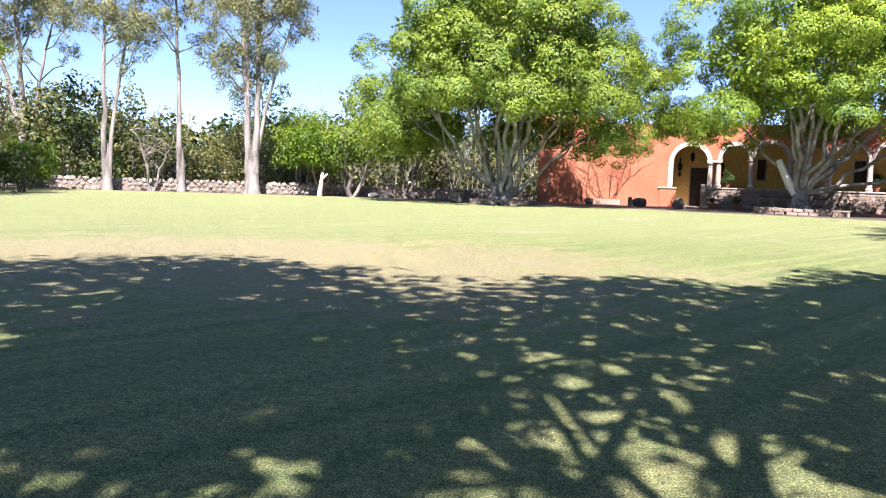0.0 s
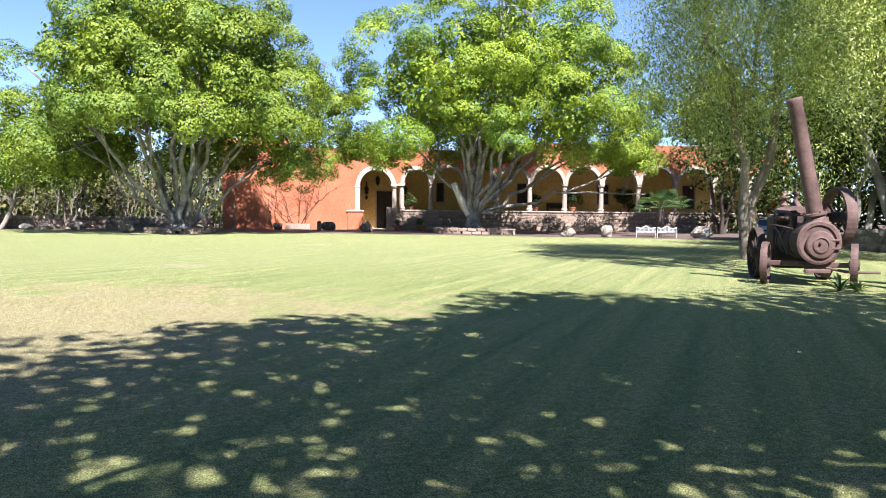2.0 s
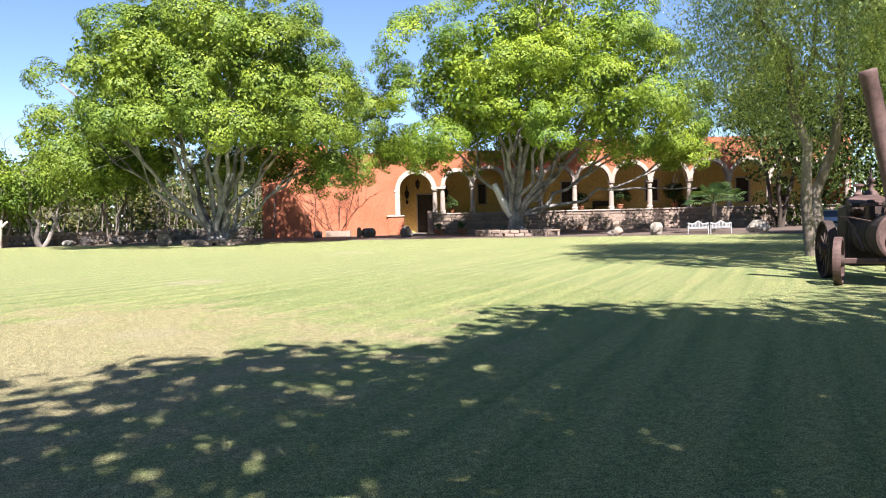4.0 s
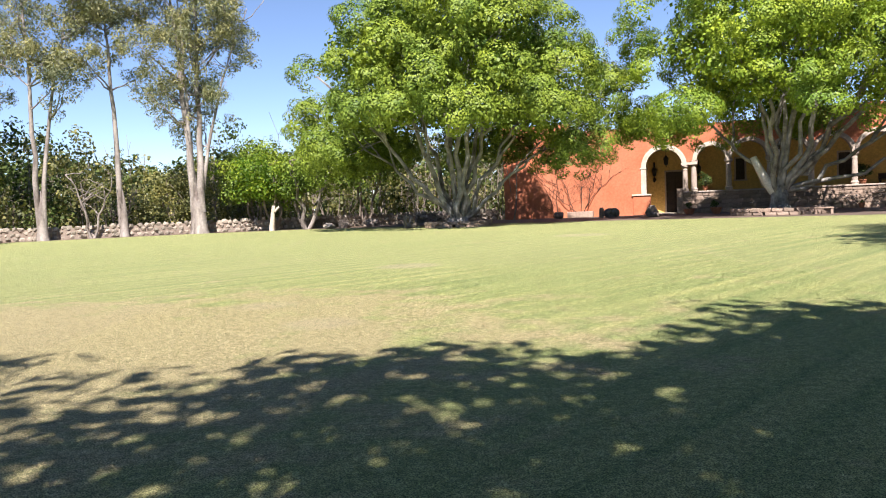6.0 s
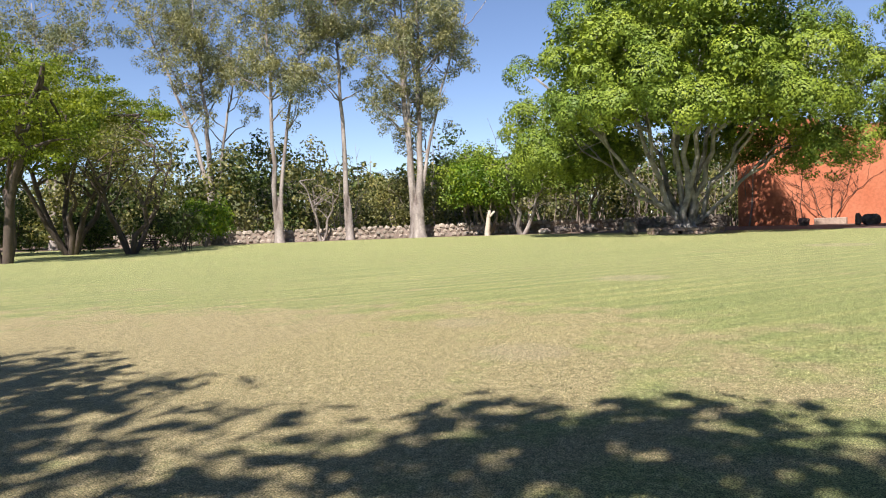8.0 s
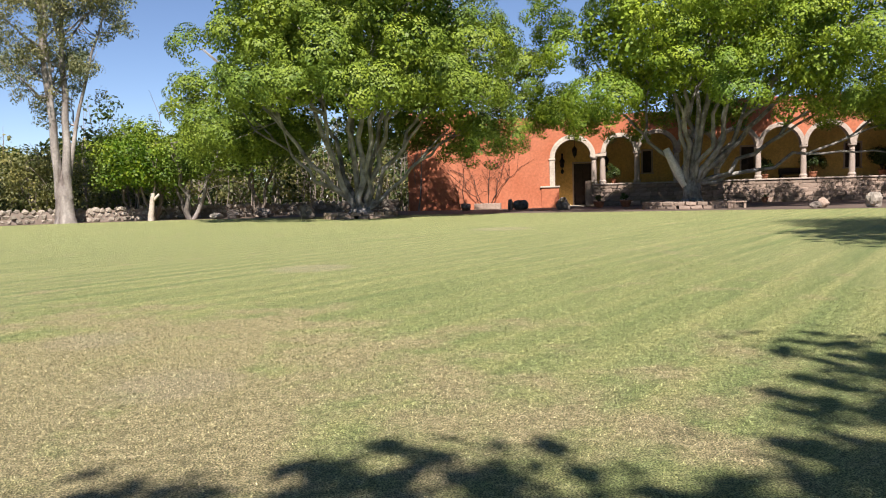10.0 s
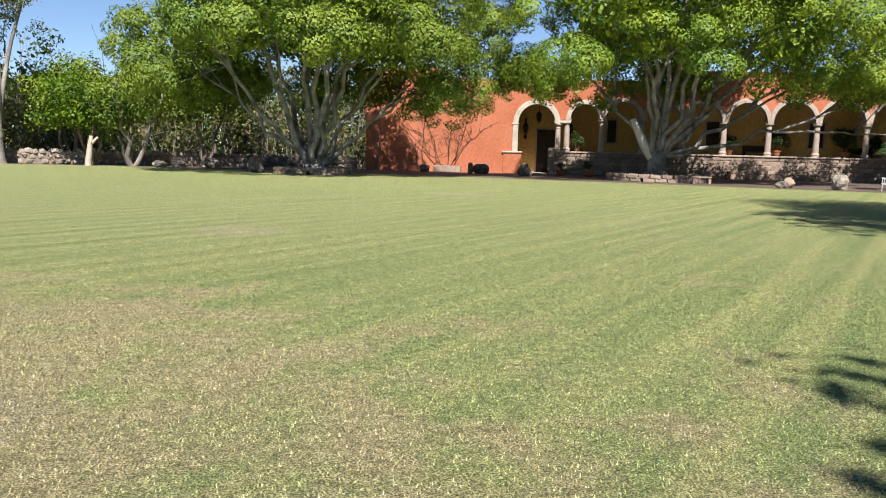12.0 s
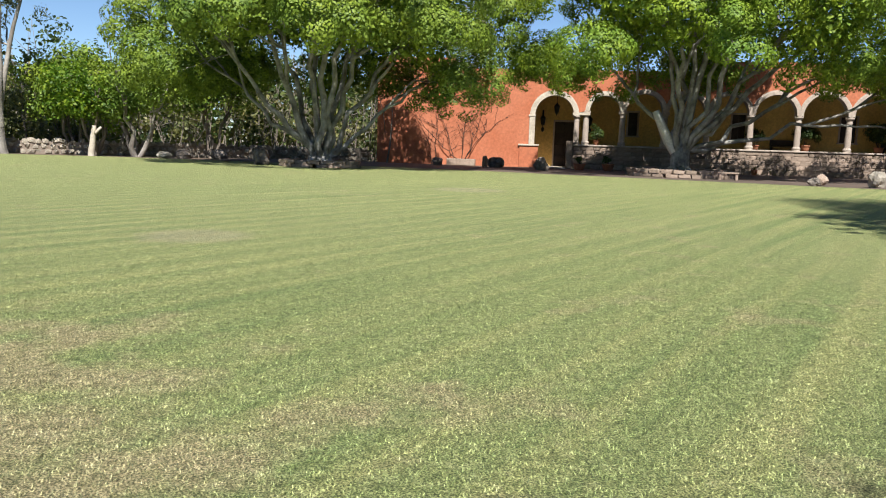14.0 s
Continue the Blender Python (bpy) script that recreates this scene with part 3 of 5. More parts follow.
def fig_tree(label, m, seed, centre, radii, material, limbs, fork, trunk, lobes=(), stub=False):
    """limbs: compass angle, share of the crown's width, share of its height, thickness at the fork."""
    rng = np.random.default_rng(seed)
    tree = thing("tree", label, "tree", m)
    centre, radii = np.array(centre), np.array(radii)
    ways = spread_out(rng, 66, -0.42)
    lump = 1 + 0.07 * np.sin(3.1 * ways[:, 0] + 1.3) + 0.07 * np.cos(4.3 * ways[:, 1] + 0.4)
    outer = centre + ways * radii * (lump * rng.uniform(0.66, 1.0, len(ways)))[:, None]
    sizes = rng.uniform(1.5, 2.45, len(outer))
    skirt_w = np.array([2 * math.pi * k / 22 + rng.uniform(-0.12, 0.12) for k in range(22)])
    # the rim of the crown hangs lower at the sides and behind than before the limbs
    front = np.sin(skirt_w) < -0.55
    skirt = np.stack([centre[0] + np.cos(skirt_w) * radii[0] * rng.uniform(0.76, 0.95, 22), centre[1] + np.sin(skirt_w) * radii[1] * rng.uniform(0.7, 0.92, 22), centre[2] - radii[2] * np.where(front, rng.uniform(0.26, 0.40, 22), rng.uniform(0.44, 0.66, 22))], 1)
    boughs = np.concatenate([outer, skirt] + [np.array([l[:3]]) + rng.normal(0, l[3] * 0.35, (3, 3)) for l in lobes])
    sizes = np.concatenate([sizes, rng.uniform(1.3, 2.1, 22)] + [np.full(3, l[3]) for l in lobes])
    ok = np.array([any((q == p).all() for q in cut_sun_gaps(np.array([p]), m)) for p in boughs])
    boughs, sizes = boughs[ok], sizes[ok]
    out = (boughs - centre) / radii
    out /= np.linalg.norm(out, axis=1)[:, None]
    part("crown", bough_leaves("crown", boughs, sizes, out, 12, 270, 0.165, rng), material, tree, "dense bright green foliage in rounded tufts")
    core = centre + spread_out(rng, 190, -0.62) * radii * rng.uniform(0.40, 0.80, (190, 1))
    core = cut_sun_gaps(core, m)
    part("inner_foliage", clump_leaves("inner_foliage", core, rng.uniform(1.1, 1.9, len(core)), 105, 0.29, rng, 0.65, 0.66, 0.6), material, tree, "shaded inner foliage")
    paths = [([(0.03, 0.02, -0.1), (0, 0, 0.3), (0.02, 0, 0.9), (0, 0, fork)], [trunk * 1.5, trunk * 1.12, trunk, trunk * 0.9])]
    for k in range(9):
        w = k * 0.7 + 0.3
        paths.append(([(math.cos(w) * trunk * 2.0, math.sin(w) * trunk * 2.0, -0.08), (math.cos(w) * trunk, math.sin(w) * trunk, 0.3), (0, 0, 1.2)], [0.12, 0.24, 0.3]))
    for angle, wide, high, thick in limbs:
        w = radians(angle)
        end = np.array([centre[0] + math.cos(w) * wide * radii[0], centre[1] + math.sin(w) * wide * radii[1], fork + (centre[2] + radii[2] * 0.75 - fork) * high])
        start = np.array([math.cos(w) * trunk * 0.55, math.sin(w) * trunk * 0.55, fork - rng.uniform(0.15, 0.55)])
        p = bend(rng, start, end, rng.uniform(-0.07, 0.05), 12, 0.045)
        paths.append((p, thick * np.linspace(1.0, 0.34, 12)))
        for q in range(2):
            i = int(rng.integers(5, 10))
            go = p[i] + (end - start) * rng.uniform(0.28, 0.5) + rng.normal(0, 1.5, 3) + np.array([0, 0, 0.8])
            b = bend(rng, p[i], go, 0.03, 8, 0.03)
            paths.append((b, thick * np.linspace(0.58, 0.2, 8)))
            near = boughs[np.argsort(np.linalg.norm(boughs - go, axis=1))[:2]]
            for t in near:
                paths.append((bend(rng, b[5], t, 0.04, 6, 0.04), thick * np.linspace(0.3, 0.1, 6)))
    part("trunk", tubes(paths, 9), M_figbark, tree, "pale grey many-stemmed trunk")
    if stub:
        part("pruned_limb", tubes([(np.array([(-0.35, 0.0, fork - 0.5), (-0.75, 0.25, fork + 0.2), (-1.15, 0.45, fork + 1.1), (-1.55, 0.7, fork + 2.1)]), [0.36, 0.33, 0.29, 0.24])], 12), M_cutwood, tree, "thick pruned limb with pale bare wood")
    return tree


FIG1, FIG2 = (4.6, 60.7), (27.7, 58.6)
FAN = [(186, 0.60, 0.50, 0.20), (205, 0.46, 0.66, 0.23), (150, 0.46, 0.7, 0.20), (95, 0.4, 0.75, 0.24), (250, 0.28, 0.72, 0.20), (278, 0.10, 0.85, 0.24), (308, 0.26, 0.76, 0.22), (335, 0.40, 0.66, 0.23), (352, 0.56, 0.55, 0.20), (6, 0.74, 0.36, 0.16), (40, 0.45, 0.7, 0.22), (172, 0.72, 0.40, 0.15)]
fig_tree("broad fig tree with bright green crown and pale limbs", pose(*FIG1, 0), 11, (0.1, -0.2, 10.6), (10.9, 10.2, 8.4), M_figleaf, FAN, 1.0, 0.62, ((-9.2, -1, 5.6, 1.7), (9.4, -0.4, 5.6, 1.7), (7.2, 0.0, 5.6, 1.6), (11.0, 0.0, 7.2, 1.8), (11.6, -0.5, 9.4, 1.8), (5.4, 3.0, 6.2, 1.6), (-4.5, 5.0, 6.0, 1.7), (1.0, 6.5, 6.4, 1.8), (-8.4, 2, 5.4, 1.6), (-10.2, 0, 8.2, 1.8), (-6.0, 3.0, 5.6, 1.7)))
ARMS = [(158, 0.66, 0.36, 0.17), (190, 0.40, 0.5, 0.2), (212, 0.32, 0.64, 0.22), (240, 0.2, 0.8, 0.2), (265, 0.12, 0.92, 0.25), (285, 0.2, 0.74, 0.18), (302, 0.28, 0.74, 0.23), (318, 0.44, 0.6, 0.19), (328, 0.5, 0.48, 0.24), (340, 0.84, 0.20, 0.17), (352, 0.6, 0.36, 0.18), (25, 0.5, 0.5, 0.22), (90, 0.4, 0.75, 0.24)]
fig_tree("broad fig tree with yellow-green crown in front of the arcade", pose(*FIG2, 0), 23, (2.4, -0.6, 11.8), (12.6, 10.2, 8.8), M_figleaf_yellow, ARMS, 2.1, 0.64, ((-9.8, 2.2, 7.2, 1.9), (-8.2, 1.4, 6.6, 1.6), (12.0, -2.4, 6.8, 1.8), (-9.2, 1.2, 11.6, 1.8), (8.6, -2.0, 6.8, 1.7), (14.6, -2.0, 8.2, 1.9), (15.0, -1.0, 11.0, 2.0), (-5.0, 5.5, 6.6, 1.8), (0.0, 7.0, 6.8, 1.9), (4.5, 7.0, 6.8, 1.9), (9.0, 5.0, 6.8, 1.8), (3.0, 3.0, 8.0, 1.9), (-2.0, 3.0, 8.0, 1.9), (4.0, -6.0, 7.2, 1.8), (7.2, -6.5, 6.9, 1.7), (10.2, -6.0, 6.8, 1.8), (-1.0, -6.5, 7.6, 1.7), (12.6, -4.6, 6.6, 1.8)), True)


def gum_tree(label, m, seed, height, spread, stems, base=0.45, bare=0.30, clumps=170):
    """stems: lean east, lean away, share of the height, thickness."""
    rng = np.random.default_rng(seed)
    tree = thing("tree", label, "tree", m)
    paths, cl, cr = [], [], []
    paths.append(([(0, 0, -0.1), (0, 0, 0.4), (0, 0, 1.6), (0, 0, 2.6), (0, 0, 4.2)], [base * 1.3, base * 1.05, base * 0.92, base * 0.8, base * 0.15]))
    for east, away, share, thick in stems:
        top = np.array([east, away, height * share])
        p = bend(rng, (np.sign(east) * base * 0.45, 0, base * 2.6), top, 0.05, 14, 0.012)
        share_up = np.linspace(0, 1, 14)
        p[:, 0] = p[0, 0] + (p[:, 0] - p[0, 0]) * share_up ** 0.6  # the stems part only higher up
        r0 = base * thick
        paths.append((p, 0.04 + (r0 - 0.04) * (1 - share_up) ** 1.25))
        for k in range(int(clumps / len(stems) / 5)):
            f = bare + 0.06 + (0.93 - bare) * rng.random() ** 0.75
            i = min(12, int(f * 13))
            w2 = rng.uniform(0, 6.28)
            reach = spread * rng.uniform(0.2, 0.6) * (1.2 - 0.7 * abs(f - 0.65))
            end = p[i] + np.array([math.cos(w2) * reach, math.sin(w2) * reach, rng.uniform(0.4, 1.2) * reach])
            q = bend(rng, p[i], end, -0.08, 7, 0.06)
            paths.append((q, np.linspace(max(0.04, r0 * 0.38 * (1.2 - f)), 0.018, 7)))
            # leaves hang in a few close bunches at the end of the limb
            for c in range(10):
                cl.append(q[rng.integers(4, 7)] + rng.normal(0, 0.75, 3) * np.array([1, 1, 0.8]) + np.array([0, 0, 0.1]))
                cr.append(rng.uniform(0.36, 0.75))
    part("trunk", tubes(paths, 7), M_gumbark, tree, "pale peeling trunk and limbs")
    part("crown", clump_leaves("crown", cl, cr, 215, 0.22, rng, 0.95, 0.42, 0.25, 1.1), M_gumleaf, tree, "thin grey-green foliage with gaps of sky")
    return tree


GUM = "tall pale-trunked eucalyptus with thin drooping foliage"
gum_tree(GUM, on_ground(-30.4, 67.9), 3, 25, 7.0, [(-0.5, 0, 1.0, 0.6), (4.6, 1, 0.92, 0.5)], clumps=220)
gum_tree(GUM, on_ground(-24.8, 71.0), 4, 25, 6.0, [(-0.9, 0.5, 1.0, 0.8)], 0.38, 0.4, 110)
gum_tree("massive eucalyptus with a cluster of pale leaning stems", on_ground(-18.2, 71.2), 5, 26, 7.5, [(-1.7, 0, 1.0, 0.55), (0.9, 0.6, 1.04, 0.5), (5.0, 1.0, 0.76, 0.3), (-0.5, -1, 0.9, 0.34)], 0.72, 0.25, 410)
gum_tree("eucalyptus with a leaning forked trunk and broad thin crown", on_ground(-41.0, 74.0), 6, 25, 9.0, [(-6.8, -2, 0.95, 0.55), (-1.5, 0, 1.0, 0.6), (3.2, 1, 0.8, 0.45)], 0.62, 0.35, 330)
gum_tree(GUM, on_ground(-54.0, 66.0), 7, 24, 8.0, [(-1.0, 0, 1.0, 0.6), (3, 1, 0.85, 0.5)], clumps=200)
gum_tree("thin eucalyptus behind the fig trees", on_ground(20.0, 96.0), 8, 19, 7.0, [(0.5, 0, 1.0, 0.6), (-2.5, 1, 0.9, 0.5)], clumps=120)


def small_tree(label, m, seed, height, spread, material, stems=3, bark=None, clumps=36, leaf=0.2, per=130, base=0.14, low=0.35, name="tree", squash=0.8, droop=None, ratio=0.62, sizes=(0.22, 0.40), reach=0.5, shell=(0.35, 0.95)):
    rng = np.random.default_rng(seed)
    tree = thing(name, label, "tree" if name == "tree" else "bush", m)
    top = crown_clumps(rng, clumps, (0, 0, height * (1 + low) / 2), (spread, spread, height * (1 - low) / 2), -0.95, shell)
    rad = rng.uniform(sizes[0], sizes[1], len(top)) * spread
    paths = []
    for s in range(stems):
        w = 6.28 * s / stems + rng.uniform(-0.5, 0.5)
        end = np.array([math.cos(w) * spread * reach, math.sin(w) * spread * reach, height * rng.uniform(0.65, 0.85)])
        p = bend(rng, (math.cos(w) * base, math.sin(w) * base, -0.08), end, 0.08, 9, 0.05)
        paths.append((p, np.linspace(base, base * 0.25, 9)))
        for k in range(6):
            i = rng.integers(3, 9)
            near = top[rng.integers(0, len(top))]
            paths.append((bend(rng, p[i], near, 0.05, 6, 0.06), np.linspace(base * 0.4, 0.015, 6)))
    part("trunk", tubes(paths, 7), bark or M_greybark, tree)
    part("crown", clump_leaves("crown", top, rad, per, leaf, rng, squash, ratio, 0.35 if droop is None else 0.0, droop), material, tree)
    return tree


small_tree("small green and yellowing tree by the stone wall", on_ground(-11.9, 72.6), 31, 7.0, 3.5, M_limeleaf, 4, clumps=50, leaf=0.24, per=150)
small_tree("small dark green tree with several stems by the stone wall", on_ground(-14.2, 75.5), 32, 8.0, 3.6, M_figleaf, 3, clumps=50, leaf=0.24, per=150)
small_tree("small green tree with pale forked stems beside the lawn", on_ground(-8.9, 72.4), 33, 7.6, 3.4, M_figleaf, 4, M_gumbark, clumps=50, leaf=0.2, per=200, base=0.2, reach=0.75)
small_tree("green tree hanging beside the great fig", on_ground(-3.8, 75.0), 34, 10.5, 4.8, M_figleaf, 3, clumps=76, leaf=0.22, per=130)
small_tree("round grey-green shrub between the tall trunks", on_ground(-21.6, 75.5), 35, 6.0, 3.6, M_dryleaf, 5, clumps=60, leaf=0.22, per=120, base=0.07, low=0.1, name="bush")
small_tree("bright lime green shrub at the end of the wall", on_ground(-36.5, 66.0), 36, 4.2, 2.2, M_limeleaf, 4, clumps=36, leaf=0.2, per=170, base=0.06, low=0.15, name="bush")
small_tree("bare-stemmed young tree before the stone wall", on_ground(-27.2, 70.0), 37, 6.5, 2.6, M_dryleaf, 3, M_gumbark, clumps=20, leaf=0.15, per=40, base=0.13, reach=0.8)

# spreading trees at the end of the lawn
MESQ = "spreading dark-stemmed tree with feathery bright green foliage"
small_tree(MESQ, on_ground(-38.5, 51.5), 41, 14.0, 8.4, M_mesquite, 6, M_bark, 300, 0.17, 170, 0.24, 0.40, squash=0.3, sizes=(0.07, 0.17), reach=0.75)
small_tree(MESQ, on_ground(-46.0, 48.0), 42, 14.5, 7.0, M_mesquite, 4, M_bark, 230, 0.17, 180, 0.26, 0.4, squash=0.32, sizes=(0.08, 0.19), reach=0.75)
small_tree(MESQ, on_ground(-32.6, 40.2), 40, 12.5, 6.2, M_mesquite, 4, M_bark, 210, 0.16, 190, 0.3, 0.36, squash=0.32, sizes=(0.08, 0.2), reach=0.8)
small_tree("lime green shrub under the spreading trees", on_ground(-34.2, 62.0), 39, 4.6, 2.4, M_limeleaf, 4, clumps=36, leaf=0.24, per=150, base=0.06, low=0.15, name="bush")
small_tree("dark twisted tree with olive leaves and bare twigs", on_ground(-31.6, 49.5), 43, 9.5, 4.6, M_dryleaf, 4, M_bark, 60, 0.16, 60, 0.2, 0.3, sizes=(0.18, 0.34), reach=0.8)
small_tree("dark clump of grass-leaved shrub at the edge of the lawn", on_ground(-29.6, 52.5), 44, 3.4, 1.7, M_bushleaf, 5, M_bark, 30, 0.3, 220, 0.05, 0.05, name="bush", ratio=0.25, droop=0.8)

for k, (bx, by, bh) in enumerate([(-41.0, 56.5, 3.6), (-46.5, 54.0, 4.2), (-36.5, 58.5, 3.2), (-51.0, 52.0, 4.0)]):
    small_tree("dark shrub under the spreading trees", on_ground(bx, by), 46 + k, bh, 2.6, M_bushleaf, 5, M_bark, 34, 0.22, 110, 0.05, 0.05, name="bush")

small_tree("tall dark cypress-like tree at the end of the grounds", on_ground(-62.0, 64.0), 45, 27.0, 5.5, M_bushleaf, 3, M_bark, 110, 0.3, 70, 0.3, 0.12, sizes=(0.2, 0.36))

# pepper trees behind the engine
PEPPER = "drooping pepper tree with fine grey-green hanging foliage"
small_tree(PEPPER, pose(22.6, 23.0, 0), 61, 16.5, 5.4, M_willowleaf, 2, M_greybark, 170, 0.135, 340, 0.2, 0.08, squash=1.35, droop=0.6, ratio=0.32, sizes=(0.18, 0.30), reach=0.6)
small_tree(PEPPER, pose(27.5, 20.0, 0), 62, 15.5, 5.6, M_willowleaf, 3, M_bark, 120, 0.15, 290, 0.2, 0.2, squash=1.3, droop=0.6, ratio=0.32, sizes=(0.18, 0.30), reach=0.6)
small_tree(PEPPER, pose(35.0, 25.5, 0), 63, 16.0, 6.0, M_bushleaf, 3, M_gumbark, 110, 0.24, 120, 0.24, 0.28, squash=1.2, droop=0.6, ratio=0.4, sizes=(0.18, 0.30), reach=0.6)
small_tree("tree with a pale limewashed trunk and dark crown", pose(42.0, 34.0, 0), 64, 13.0, 6.0, M_bushleaf, 3, M_gumbark, 90, 0.32, 74, 0.24, 0.26, sizes=(0.2, 0.34), reach=0.6)
small_tree("dark leafy tree behind the pepper trees", pose(46.0, 24.0, 0), 65, 14.0, 7.0, M_bushleaf, 3, M_bark, 80, 0.3, 60, 0.24, 0.15, sizes=(0.2, 0.34))
small_tree("dark leafy tree behind the pepper trees", pose(36.0, 14.0, 0), 66, 14.0, 7.0, M_bushleaf, 3, M_bark, 80, 0.3, 60, 0.24, 0.12, sizes=(0.2, 0.34))


# Added so that its shadow falls on the right end of the facade.
small_tree("dark leafy tree added to shade the far arches", pose(51.0, 55.0, 0), 67, 15.0, 5.6, M_bushleaf, 3, M_bark, 90, 0.3, 80, 0.2, 0.3, sizes=(0.2, 0.34))
small_tree("dark leafy tree behind the pepper trees", pose(58.0, 40.0, 0), 68, 16.0, 7.0, M_bushleaf, 3, M_bark, 80, 0.34, 60, 0.24, 0.15, sizes=(0.2, 0.34))


def shade_tree(seed, x, y, height, spread, clumps=130, per=48):
    return small_tree("tall shade tree over the near end of the lawn", pose(x, y, 0), seed, height, spread, M_figleaf, 3, M_greybark, clumps, 0.36, per * 0.6, 0.16, 0.38, sizes=(0.17, 0.30), shell=(0.55, 1.0))


shade_tree(51, -12.8, -2.2, 14.5, 5.8, 130, 60)
shade_tree(52, -5.2, -0.7, 14.5, 5.4, 140, 70)
shade_tree(53, 0.7, -1.2, 14.6, 4.0, 84, 47)
shade_tree(54, 7.3, 1.3, 14.6, 3.4, 140, 150)
shade_tree(55, 12.6, -0.8, 15.0, 5.4, 130, 52)
shade_tree(56, 21.0, -2.0, 15.0, 5.8, 130, 60)
shade_tree(57, -3.4, -6.6, 15.0, 5.0, 84, 44)
shade_tree(58, 6.5, -6.5, 15.0, 5.5, 64, 22)
shade_tree(60, 5.5, 0.3, 13.2, 3.2, 84, 84)
shade_tree(50, 2.6, 0.9, 13.2, 3.0, 84, 95)
# Never in view: added only to cast shade on the lawn past the engine.
small_tree("tall unseen tree added to shade the lawn beyond the engine", pose(17.4, 9.8, 0), 59, 25.0, 3.8, M_figleaf, 3, M_greybark, 110, 0.36, 40, 0.2, 0.6, sizes=(0.17, 0.30), shell=(0.5, 1.0))


# far woods behind the stone wall and round the place, in one object each
def woods(name, label, spots, material, seed, per=29, leaf=0.45, flat=0.9):
    rng = np.random.default_rng(seed)
    cl, cr = [], []
    for x, y, h, r in spots:
        for k in range(int(7 + h)):
            cl.append(np.array([x + rng.normal(0, r * 0.5), y + rng.normal(0, r * 0.5), rise(x, y) + h * rng.uniform(0.08, 1.0)]))
            cr.append(rng.uniform(0.5, 1.0) * r * 0.55)
    tagged(part(name, clump_leaves(name, cl, cr, per, leaf, rng, flat), material), label, "woods", kind="stuff")


rng_w = np.random.default_rng(77)
band = []
for k in range(180):
    f = k / 179
    x = -108 + 126 * f + rng_w.normal(0, 1.5)
    y = 76 + 8 * math.sin(f * 3.0) + rng_w.uniform(0, 16)
    band.append((x, y, 3.4 + 9.2 * rng_w.random() ** 1.5, rng_w.uniform(1.4, 3.2)))
woods("woods", "dark green thicket behind the stone wall", band[0::3], M_bushleaf, 71)
woods("woods", "olive green dry thicket behind the stone wall", band[1::3], M_dryleaf, 72)
woods("woods", "pale dry scrub behind the stone wall", [(x, y, h * 0.8, r) for x, y, h, r in band[2::3]], M_dryleaf, 73)
far = [(-110 + 190 * k / 69 + rng_w.normal(0, 2), 118 + rng_w.uniform(0, 22), rng_w.uniform(7, 12), rng_w.uniform(4, 6)) for k in range(70)]
woods("woods", "far belt of trees behind the scrub", far, M_bushleaf, 74, 9, 1.0)
side = [(62 + rng_w.uniform(0, 14), -30 + 70 * k / 25, rng_w.uniform(8, 14), rng_w.uniform(4, 6)) for k in range(26)] + [(-95 + rng_w.uniform(0, 12), -40 + 100 * k / 25, rng_w.uniform(8, 13), rng_w.uniform(4, 6)) for k in range(26)] + [(-90 + 150 * k / 39, -52 - rng_w.uniform(0, 12), rng_w.uniform(9, 14), rng_w.uniform(4, 6)) for k in range(40)]
grove = [(-80 + 44 * f + rng_w.normal(0, 2), 60 + 17 * f + rng_w.normal(0, 2), rng_w.uniform(5, 12), rng_w.uniform(2.4, 3.8)) for f in np.linspace(0, 1, 34)]
woods("woods", "olive grove with grey scrub behind the spreading trees", grove[0::2], M_dryleaf, 78, 36, 0.4)
woods("woods", "dark trees behind the spreading trees", grove[1::2], M_bushleaf, 80, 34, 0.42)
near_side = [(40 + 24 * f + rng_w.normal(0, 1.5), 9 + 34 * f + rng_w.normal(0, 1.5), rng_w.uniform(3.5, 8), rng_w.uniform(2.4, 3.6)) for f in np.linspace(0, 1, 26)]
near_side += [(65 - 8 * f + rng_w.normal(0, 1), 44 + 15 * f + rng_w.normal(0, 1), rng_w.uniform(5, 9), rng_w.uniform(2.6, 3.6)) for f in np.linspace(0, 1, 14)]
woods("woods", "dark hedge and shrubs behind the pepper trees", near_side, M_bushleaf, 76, 30, 0.45)
woods("woods", "belt of dark trees round the grounds", side, M_bushleaf, 75, 5, 1.3)


def scrub_twigs():
    """Grey stems and bare twigs standing in the thicket."""
    rng = np.random.default_rng(79)
    paths = []
    for x, y, h, r in band:
        for k in range(4):
            b = np.array([x + rng.normal(0, r * 0.6), y - 1.0 + rng.normal(0, r * 0.4), rise(x, y) - 0.05])
            e = b + np.array([rng.normal(0, 0.9), rng.normal(0, 0.5), h * rng.uniform(0.5, 1.05)])
            p = bend(rng, b, e, 0.02, 6, 0.04)
            paths.append((p, np.linspace(rng.uniform(0.04, 0.09), 0.012, 6)))
            for q in range(4):
                i = rng.integers(2, 5)
                paths.append((bend(rng, p[i], p[i] + np.array([rng.normal(0, 0.8), rng.normal(0, 0.6), rng.uniform(0.4, 1.6)]), 0.05, 4, 0.06), np.linspace(0.03, 0.008, 4)))
    return tubes(paths, 4)


tagged(part("twigs", scrub_twigs(), M_twig), "grey bare stems and twigs in the thicket", "twigs", kind="stuff")


